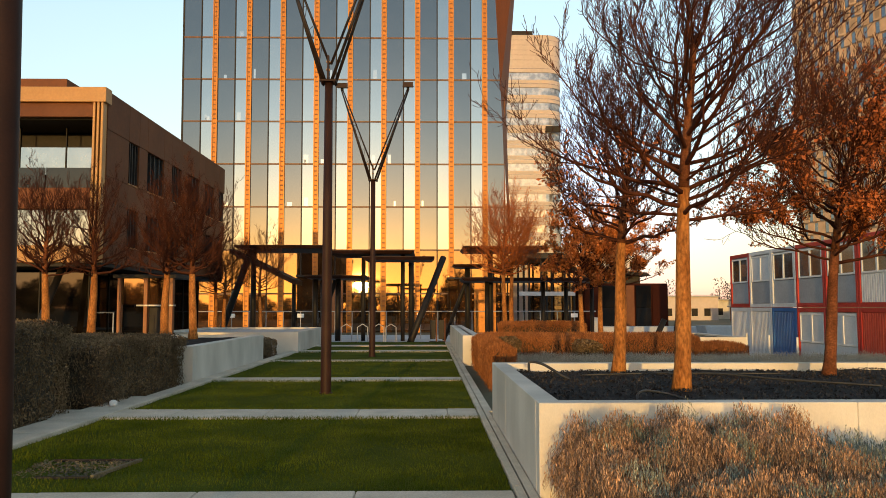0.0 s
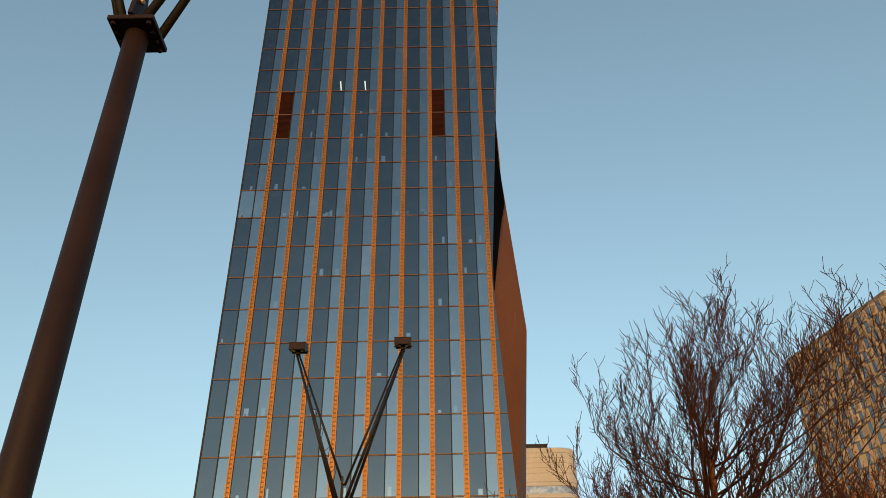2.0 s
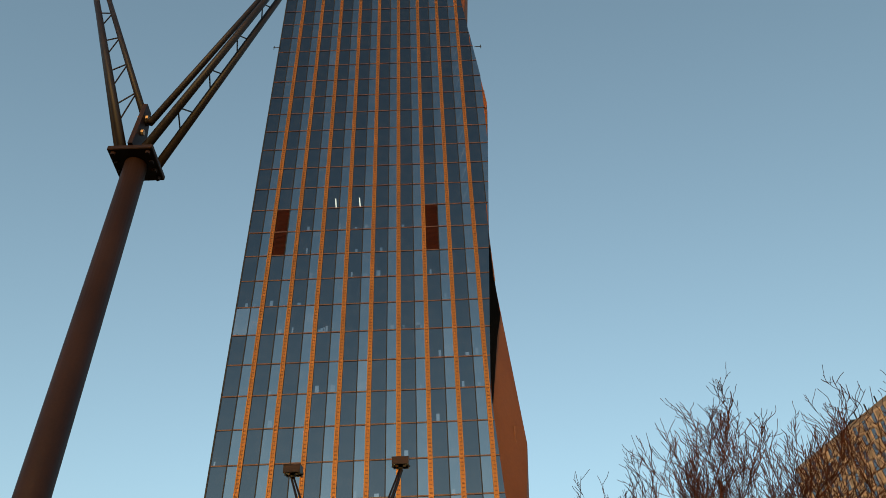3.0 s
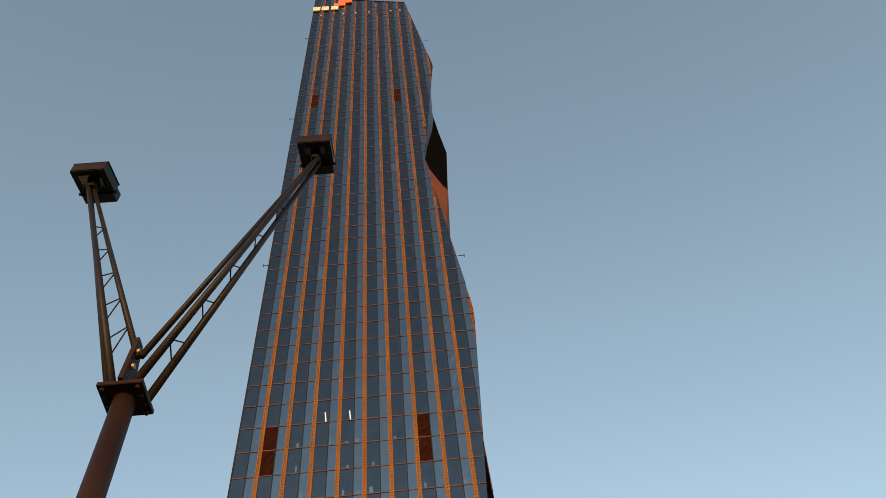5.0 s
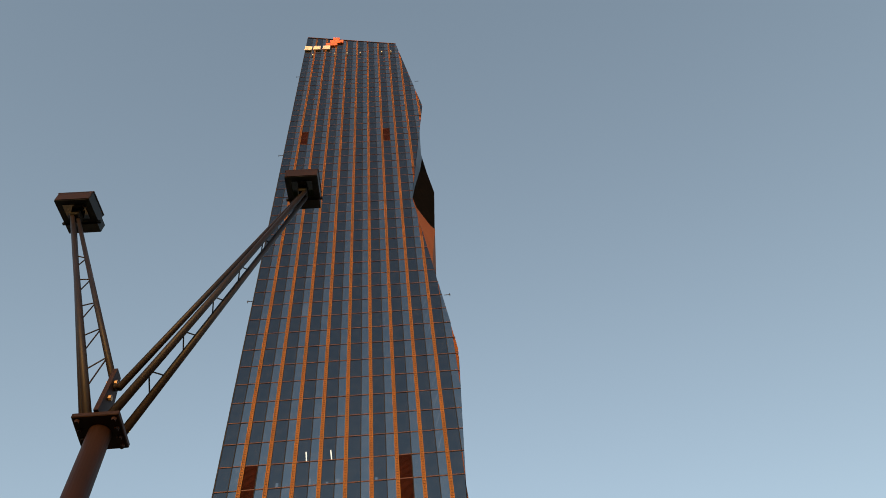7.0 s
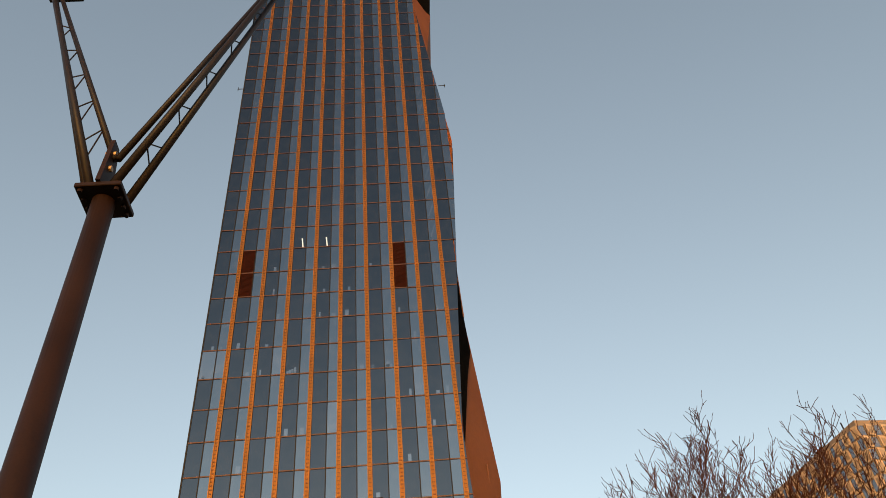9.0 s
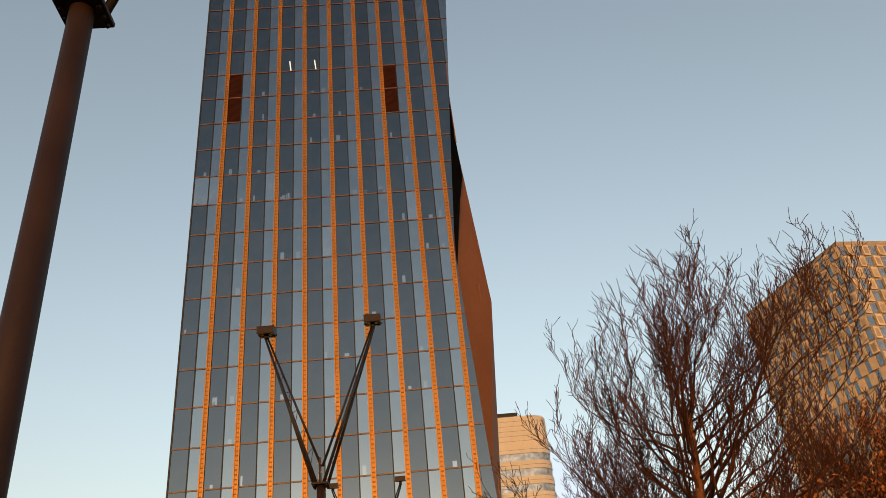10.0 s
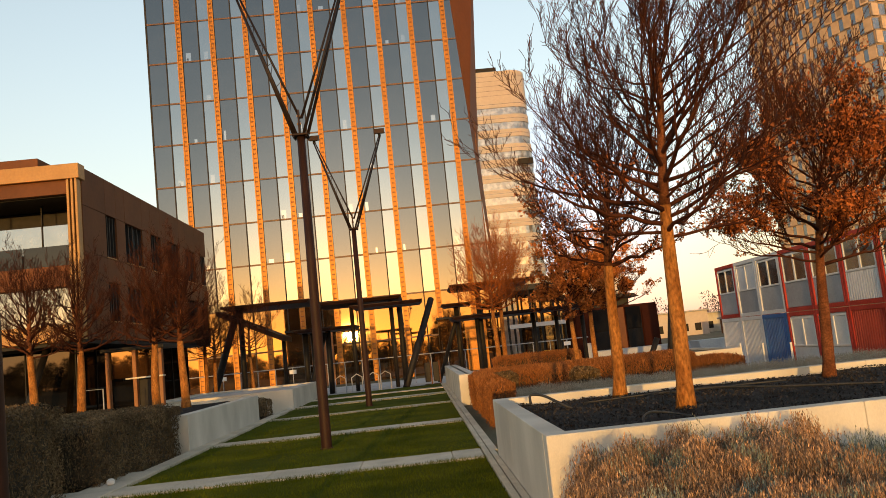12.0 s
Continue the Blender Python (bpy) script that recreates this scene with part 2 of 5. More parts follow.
M_GREYPANE = glazing("grey blue panes", (0.45, 0.5, 0.55), rough=0.08, coat=0.5, behind=(0.1, 0.11, 0.12))
M_CHECK_PANE = glazing("dull facade panes", (0.5, 0.52, 0.55), rough=0.12, coat=0.4, behind=(0.13, 0.12, 0.115))
M_GREY = material("grey container panels", (0.30, 0.31, 0.33), (0.36, 0.37, 0.39), 0.9, 0.55, fine=12, vary=0.1, speck=0.08)
M_PALEGREY = material("pale grey container panels", (0.58, 0.59, 0.61), (0.68, 0.69, 0.70), 0.9, 0.5, fine=12, speck=0.06)
M_RED = material("red container paint", (0.36, 0.022, 0.014), (0.46, 0.035, 0.02), 1.2, 0.45, fine=15, speck=0.12)
M_BLUE = material("blue container paint", (0.02, 0.10, 0.32), (0.03, 0.14, 0.40), 1.2, 0.45, fine=15, speck=0.12)
M_ORANGE = material("orange red sign face", (0.75, 0.12, 0.03), (0.85, 0.17, 0.04), 1, 0.5)
M_CREAM = material("cream sign face", (0.8, 0.62, 0.5), (0.85, 0.68, 0.56), 1, 0.5)
M_YELLOW = material("yellow board", (0.7, 0.5, 0.03), (0.8, 0.58, 0.05), 2, 0.5)
M_RUBBER = material("black hose rubber", (0.02, 0.02, 0.02), (0.035, 0.035, 0.033), 8, 0.55)
M_FAR = material("distant winter woods", (0.030, 0.022, 0.016), (0.055, 0.04, 0.028), 0.2, 0.95, island=0.3)
M_MOON = lamp_glow("pale moonlight", (1.0, 0.97, 0.92), 0.3)
M_LIT = lamp_glow("lit tube", (1.0, 0.86, 0.66), 0.3)


# ---- mesh building ----
class Geo:
    def __init__(self):
        self.v, self.f = [], []

    def add(self, vs, fs):
        n = len(self.v)
        self.v.extend(vs)
        self.f.extend([tuple(i + n for i in f) for f in fs])
        return self

    def hexa(self, p):
        """Eight corners: four below, four above, both counter-clockwise from above."""
        return self.add(p, [(3, 2, 1, 0), (4, 5, 6, 7), (0, 1, 5, 4), (1, 2, 6, 5), (2, 3, 7, 6), (3, 0, 4, 7)])

    def box(self, a, b, c=0.0):
        """A block from corner a to corner b with edges chamfered by c."""
        if c <= 0:
            x0, y0, z0, x1, y1, z1 = *a, *b
            return self.hexa([(x0, y0, z0), (x1, y0, z0), (x1, y1, z0), (x0, y1, z0), (x0, y0, z1), (x1, y0, z1), (x1, y1, z1), (x0, y1, z1)])
        rings = []
        for z, k in ((a[2], c), (a[2] + c, 0), (b[2] - c, 0), (b[2], c)):
            x0, y0, x1, y1 = a[0] + k, a[1] + k, b[0] - k, b[1] - k
            rings.append([(x0 + c, y0, z), (x1 - c, y0, z), (x1, y0 + c, z), (x1, y1 - c, z), (x1 - c, y1, z), (x0 + c, y1, z), (x0, y1 - c, z), (x0, y0 + c, z)])
        vs = [p for r in rings for p in r]
        fs = [tuple(range(7, -1, -1)), tuple(range(24, 32))]
        for k in range(3):
            fs += [(k * 8 + i, k * 8 + (i + 1) % 8, k * 8 + 8 + (i + 1) % 8, k * 8 + 8 + i) for i in range(8)]
        return self.add(vs, fs)

    def tube(self, pts, radii, n=8, cap=True):
        """A round bar along a line of points."""
        base, prev = len(self.v), None
        pts = [Vector(p) for p in pts]
        for i, p in enumerate(pts):
            d = (pts[min(i + 1, len(pts) - 1)] - pts[max(i - 1, 0)]).normalized()
            if prev is None:
                u = d.orthogonal().normalized()
            else:
                u = (prev - d * prev.dot(d))
                u = u.normalized() if u.length > 1e-6 else d.orthogonal().normalized()
            prev, w = u, d.cross(u)
            for k in range(n):
                a = 2 * math.pi * k / n
                self.v.append(tuple(p + (u * math.cos(a) + w * math.sin(a)) * radii[i]))
        for i in range(len(pts) - 1):
            for k in range(n):
                a, b = base + i * n + k, base + i * n + (k + 1) % n
                self.f.append((a, b, b + n, a + n))
        if cap:
            self.f.append(tuple(base + n - 1 - k for k in range(n)))
            self.f.append(tuple(base + (len(pts) - 1) * n + k for k in range(n)))
        return self

    def bar(self, p, q, w, h):
        """A square bar from p to q."""
        p, q = Vector(p), Vector(q)
        d = (q - p).normalized()
        u = d.cross(Vector((0, 0, 1)))
        u = u.normalized() if u.length > 1e-3 else Vector((1, 0, 0))
        v = u.cross(d)
        u, v = u * w / 2, v * h / 2
        return self.hexa([tuple(s) for s in (p - u - v, p + u - v, q + u - v, q - u - v, p - u + v, p + u + v, q + u + v, q - u + v)])


def mesh(name, geo, mat, smooth=False):
    me = bpy.data.meshes.new(name)
    me.from_pydata(geo.v, [], geo.f)
    me.materials.append(mat)
    if smooth:
        me.polygons.foreach_set("use_smooth", [True] * len(me.polygons))
    me.update()
    return me


def part(name, geo, mat, parent=None, label="", smooth=False, kind=""):
    ob = new(name, mesh(name, geo, mat, smooth))
    if parent is not None:
        ob.parent = parent
    return tagged(ob, label, kind=kind)


def thing(name, label, category, group="", kind="", at=(0, 0, 0)):
    ob = new(name)
    ob.location = at
    ob.empty_display_size = 0.3
    return tagged(ob, label, category, group, kind)


def solo(name, geo, mat, label, category, group="", kind="", smooth=False):
    return tagged(part(name, geo, mat, None, "", smooth), label, category, group, kind)


class Cloud(Geo):
    """Many small leaves or blades, built with arrays."""
    def leaves(self, c, size, rng, flat=0.0, aspect=0.55, lean=None):
        c = np.asarray(c, float)
        n = len(c)
        a = rng.normal(size=(n, 3))
        if lean is not None:
            a = a * 0.5 + np.asarray(lean)
        a /= np.linalg.norm(a, axis=1)[:, None]
        b = np.cross(a, rng.normal(size=(n, 3)))
        b /= np.linalg.norm(b, axis=1)[:, None]
        s = (np.asarray(size) * rng.uniform(0.6, 1.3, n))[:, None]
        k = np.cross(a, b) * s * 0.12
        q = np.stack([c - a * s, c + b * s * aspect + k, c + a * s, c - b * s * aspect + k], 1).reshape(-1, 3)
        i = np.arange(n)[:, None] * 4 + len(self.v)
        self.v.extend(map(tuple, q.tolist()))
        self.f.extend(map(tuple, np.hstack([i, i + 1, i + 2, i + 3]).tolist()))
        return self

    def spikes(self, base, tip, r):
        """Thin three-sided spikes from base to tip."""
        base, tip = np.asarray(base, float), np.asarray(tip, float)
        n = len(base)
        r = np.broadcast_to(np.asarray(r, float), (n,))[:, None]
        ring = [base + r * np.array([[math.cos(t), math.sin(t), 0]]) for t in (0.3, 2.4, 4.5)]
        q = np.stack(ring + [tip], 1).reshape(-1, 3)
        i = np.arange(n)[:, None] * 4 + len(self.v)
        self.v.extend(map(tuple, q.tolist()))
        for a, b in ((0, 1), (1, 2), (2, 0)):
            self.f.extend(map(tuple, np.hstack([i + a, i + b, i + 3]).tolist()))
        return self


# ---- ground ----
def ground_height(x, y):
    """The site: level round the lawn, falling a little to the tower and more towards the site huts."""
    def ease(t):
        t = min(max(t, 0.0), 1.0)
        return t * t * (3 - 2 * t)
    return -0.06 - 0.42 * ease((y - 34) / 18) - 0.95 * ease((x - 8.5) / 5) * ease((y - 12) / 10) * ease((110 - y) / 50)


def ground_lines(lo, hi, near0, near1, step):
    a = list(np.arange(near0, near1 + 0.01, step))
    k, v, out = step, near0, []
    while v > lo:
        k *= 1.5
        v = max(v - k, lo)
        out.insert(0, v)
    k, v = step, near1
    up = []
    while v < hi:
        k *= 1.5
        v = min(v + k, hi)
        up.append(v)
    return out + a + up


gx, gy = ground_lines(-2500, 2500, -30, 30, 1.5), ground_lines(-2500, 2500, -10, 70, 1.5)
g = Geo()
g.v = [(x, y, ground_height(x, y)) for y in gy for x in gx]
g.f = [(j * len(gx) + i, j * len(gx) + i + 1, (j + 1) * len(gx) + i + 1, (j + 1) * len(gx) + i) for j in range(len(gy) - 1) for i in range(len(gx) - 1)]
solo("ground", g, M_EARTH, "dry winter turf and earth around the lawn", "ground", kind="structure", smooth=True)

# plaza paving before the tower, laid in rows of slabs
g = Geo()
for j in range(9):
    for i in range(16):
        x0, y0 = -17.5 + i * 2.4, 36.9 + j * 2.4
        z = [ground_height(x0 + a, y0 + b) + 0.06 for a, b in ((0, 0), (2.385, 0), (2.385, 2.385), (0, 2.385))]
        pts = [(x0, y0), (x0 + 2.385, y0), (x0 + 2.385, y0 + 2.385), (x0, y0 + 2.385)]
        g.hexa([(*p, zz - 0.08) for p, zz in zip(pts, z)] + [(*p, zz) for p, zz in zip(pts, z)])
solo("plaza_paving", g, M_PAVING, "pale grey plaza slabs before the tower", "pavement", kind="structure")
g = Geo()
for k in range(14):
    x0 = 7.5 + k * 1.6
    zs = [ground_height(x, y) + 0.03 for x, y in ((x0, 42), (x0 + 1.6, 42), (x0 + 1.6, 49), (x0, 49))]
    g.add([(x0, 42, zs[0]), (x0 + 1.6, 42, zs[1]), (x0 + 1.6, 49, zs[2]), (x0, 49, zs[3])], [(0, 1, 2, 3)])
solo("service_road", g, M_PAVING, "pale grey service road behind the hedges", "road", kind="structure")

# ---- lawn, its cross bars and kerbs ----
BARS = [(5.95, 6.89), (11.39, 12.38), (17.09, 17.92), (23.31, 23.95), (28.2, 29.3), (32.5, 33.3)]
PANELS = [(-3.0, 5.95), (6.89, 11.39), (12.38, 17.09), (17.92, 23.31), (23.95, 28.2), (29.3, 32.5), (33.3, 36.6)]
LX0, LX1 = -4.6, 0.74
rng = np.random.RandomState(3)
for y0, y1 in PANELS:
    g = Geo()
    nx, ny = 24, max(4, int((y1 - y0) * 4))
    for j in range(ny + 1):
        for i in range(nx + 1):
            x, y = LX0 + (LX1 - LX0) * i / nx, y0 + (y1 - y0) * j / ny
            if 0 < j < ny:
                x += (0.05 * noise.noise((x * 1.5, y * 1.5, 7))) * (0 < i < nx)
            z = 0.012 + 0.018 * noise.noise((x * 0.9, y * 0.9, 0)) + 0.008 * noise.noise((x * 5, y * 5, 3))
            g.v.append((x, y, z))
    g.f = [(j * (nx + 1) + i, j * (nx + 1) + i + 1, (j + 1) * (nx + 1) + i + 1, (j + 1) * (nx + 1) + i) for j in range(ny) for i in range(nx)]
    solo("lawn", g, M_LAWN, "short green winter lawn between concrete bars", "lawn", "lawn panels", "structure", smooth=True)
c = Cloud()
for y0, y1, n in ((6.89, 11.39, 42000), (12.38, 17.09, 26000), (17.92, 23.31, 12000), (4.5, 5.95, 5000)):
    b = np.column_stack([rng.uniform(LX0, LX1, n), rng.uniform(y0, y1, n), np.full(n, 0.0)])
    keep = ~((b[:, 0] < -3.0) & (b[:, 0] > -3.9) & (b[:, 1] > 7.5) & (b[:, 1] < 8.4))
    b = b[keep]
    n = len(b)
    t = b + np.column_stack([rng.normal(0, 0.014, n), rng.normal(0, 0.014, n), rng.uniform(0.025, 0.055, n)])
    c.spikes(b, t, 0.0045)
# ragged tufts along the edges of the bars
for y0, y1 in BARS[1:5]:
    for edge, out in ((y0, -1), (y1, 1)):
        n = 1500
        b = np.column_stack([rng.uniform(LX0, LX1, n), edge + out * 0.02 - out * np.abs(rng.normal(0, 0.035, n)), np.full(n, 0.01)])
        c.spikes(b, b + np.column_stack([rng.normal(0, 0.02, n), rng.normal(0, 0.02, n), rng.uniform(0.03, 0.07, n)]), 0.005)
solo("lawn_grass", c, M_BLADE, "short green blades of lawn grass", "grass", kind="stuff")
for y0, y1 in BARS:
    ob = thing("lawn_bar", "pale concrete bar set across the lawn", "kerb", "lawn bars", "structure")
    x = LX0 - 0.02 if y0 > 12 or y0 < 8 else -6.4
    while x < LX1:
        x1 = min(x + 1.34, LX1)
        part("slab", Geo().box((x, y0, -0.2), (x1 - 0.008, y1, 0.035 + rng.uniform(-0.003, 0.003)), 0.008), M_KERB, ob)
        x = x1
# right-hand kerb strip with its drain slot, left-hand kerb
kr = thing("kerb_strip", "pale concrete kerb strip beside the lawn", "kerb", kind="structure")
y = 4.0
while y < 36:
    part("slab", Geo().box((0.75, y, -0.2), (0.828, y + 0.99, 0.05), 0.006), M_KERB, kr)
    part("slab", Geo().box((0.845, y, -0.2), (0.922 if y < 11.2 else 0.97, y + 0.99, 0.045), 0.006), M_KERB, kr)
    y += 1.0
part("drain_slot", Geo().box((0.828, 4.0, -0.2), (0.845, 36.0, 0.015)), M_BLACK, kr, "dark drainage slot")
kl = thing("kerb_strip", "broad pale concrete kerb along the hedges", "kerb", kind="structure")
y = 5.0
while y < 35:
    x0 = -5.24 if y < 13.5 else -4.92
    part("slab", Geo().box((x0, y, -0.2), (-4.63, y + 0.99, 0.06), 0.01), M_KERB, kl)
    y += 1.0

# sunken cover with a rim in the worn corner of the lawn
cv = thing("ground_cover", "worn ground cover with a bare earth patch in the lawn", "cover")
c = Cloud()
n = 900
b = np.column_stack([rng.uniform(-3.62, -2.72, n), rng.uniform(7.6, 8.5, n), np.full(n, 0.03)])
c.leaves(b, 0.022, rng, lean=(0, 0, 0.2))
part("dead_grass", c, M_BARE, cv, kind="stuff")
g = Geo()
g.bar((-2.78, 7.62, 0.045), (-2.62, 8.42, 0.045), 0.035, 0.03)
part("rim", g, M_BARE, cv, "pale worn metal rim")
cv.location = (-0.32, -0.1, -0.012)
part("rim", Geo().bar((-3.5, 8.44, 0.04), (-2.62, 8.44, 0.04), 0.018, 0.025), M_SOIL, cv)
part("rim", Geo().bar((-3.3, 7.6, 0.04), (-2.8, 7.6, 0.04), 0.018, 0.025), M_SOIL, cv)

# ---- planters ----
def planter_walls(ob, x0, y0, x1, y1, top, t, step, bottom=-0.3, sides="fblr"):
    """Wall panels with fine joints round a raised bed."""
    def run(a, b, fixed, axis):
        p = a
        while p < b - 0.05:
            q = min(p + step, b)
            lo, hi = (p + 0.0015, fixed[0]), (q - 0.0015, fixed[1])
            if axis == "x":
                part("wall_panel", Geo().box((lo[0], fixed[0], bottom), (hi[0], fixed[1], top), 0.006), M_CONCRETE, ob)
            else:
                part("wall_panel", Geo().box((fixed[0], lo[0], bottom), (fixed[1], hi[0], top), 0.006), M_CONCRETE, ob)
            p = q
    if "f" in sides:
        run(x0, x1, (y0, y0 + t), "x")
    if "b" in sides:
        run(x0, x1, (y1 - t, y1), "x")
    if "l" in sides:
        run(y0 + t, y1 - t, (x0, x0 + t), "y")
    if "r" in sides:
        run(y0 + t, y1 - t, (x1 - t, x1), "y")


def bed(name, x0, y0, x1, y1, z, mat, parent, chips, seed):
    rr = np.random.RandomState(seed)
    g = Geo()
    nx, ny = max(6, int((x1 - x0) * 4)), max(6, int((y1 - y0) * 4))
    for j in range(ny + 1):
        for i in range(nx + 1):
            x, y = x0 + (x1 - x0) * i / nx, y0 + (y1 - y0) * j / ny
            g.v.append((x, y, z + 0.04 * noise.noise((x * 1.3, y * 1.3, seed)) + 0.02 * noise.noise((x * 5, y * 5, seed))))
    g.f = [(j * (nx + 1) + i, j * (nx + 1) + i + 1, (j + 1) * (nx + 1) + i + 1, (j + 1) * (nx + 1) + i) for j in range(ny) for i in range(nx)]
    part(name, g, mat, parent, smooth=True)
    if chips:
        c = Cloud()
        p = np.column_stack([rr.uniform(x0, x1, chips), rr.uniform(y0, y1, chips), np.full(chips, z + 0.02)])
        p[:, 2] += [0.04 * noise.noise((a * 1.3, b * 1.3, seed)) for a, b in p[:, :2]]
        c.leaves(p, 0.02, rr, lean=(0, 0, 0.1))
        part("bark_litter", c, M_CHIP, parent, kind="stuff")


pl = thing("planter", "long pale concrete planter filled with dark mulch", "planter")
planter_walls(pl, 0.93, 6.65, 15.0, 11.5, 0.8, 0.2, 2.68)
bed("mulch", 1.1, 6.8, 14.9, 11.35, 0.69, M_SOIL, pl, 14000, 4)
pl2 = thing("planter", "low pale concrete planter wall beside the lawn", "planter")
planter_walls(pl2, 0.98, 22.6, 1.5, 36.2, 0.8, 0.3, 4.0, sides="flr")
bed("mulch", 1.2, 22.8, 1.4, 36.0, 0.72, M_SOIL, pl2, 0, 5)
pl3 = thing("planter", "raised pale concrete planter under the row of bare trees", "planter")
planter_walls(pl3, -22.0, 16.8, -4.93, 23.9, 0.78, 0.25, 3.6, sides="fblr")
bed("mulch", -21.8, 17.0, -5.1, 23.7, 0.71, M_SOIL, pl3, 0, 6)
pl4 = thing("planter", "raised pale concrete terrace wall near the tower", "planter")
planter_walls(pl4, -9.9, 28.2, -4.6, 35.5, 0.72, 0.3, 3.8)
bed("terrace_top", -9.7, 28.4, -4.8, 35.3, 0.64, M_PAVING, pl4, 0, 7)
pl5 = thing("planter", "long low pale wall behind the russet hedge", "planter")
planter_walls(pl5, 2.2, 31.0, 12.5, 36.5, 0.42, 0.3, 3.5)
bed("mulch", 2.4, 31.2, 12.3, 36.3, 0.36, M_EARTH, pl5, 0, 8)

# hoses and cables lying on the mulch
def hose(pts, r, label):
    g = Geo()
    p = [Vector(q) for q in pts]
    line = []
    for i in range(len(p) - 1):
        a, b, cc, d = p[max(i - 1, 0)], p[i], p[i + 1], p[min(i + 2, len(p) - 1)]
        for k in range(6):
            t = k / 6
            line.append(0.5 * ((2 * b) + (cc - a) * t + (2 * a - 5 * b + 4 * cc - d) * t * t + (3 * b - a - 3 * cc + d) * t ** 3))
    line.append(p[-1])
    g.tube(line, [r] * len(line), 6)
    solo("hose", g, M_RUBBER, label, "hose", "hoses on the mulch", smooth=True)


hose([(1.28, 10.05, 0.80), (1.3, 10.1, 0.90), (1.45, 10.0, 0.88), (1.65, 9.85, 0.76), (1.75, 9.8, 0.71)], 0.017, "black irrigation hose end rising over the planter rim")
hose([(1.95, 7.35, 0.70), (1.98, 7.5, 0.77), (2.12, 7.7, 0.79), (2.35, 7.75, 0.75), (2.5, 7.7, 0.71)], 0.011, "thin grey irrigation loop standing out of the mulch")
hose([(3.1, 10.2, 0.74), (3.6, 9.9, 0.77), (4.1, 9.4, 0.75), (4.6, 9.0, 0.74), (5.0, 8.7, 0.73)], 0.014, "black irrigation hose lying across the mulch")
hose([(2.0, 10.3, 0.72), (2.9, 10.25, 0.745), (3.5, 10.35, 0.735), (4.6, 10.2, 0.74)], 0.012, "thin black hose along the back of the planter")


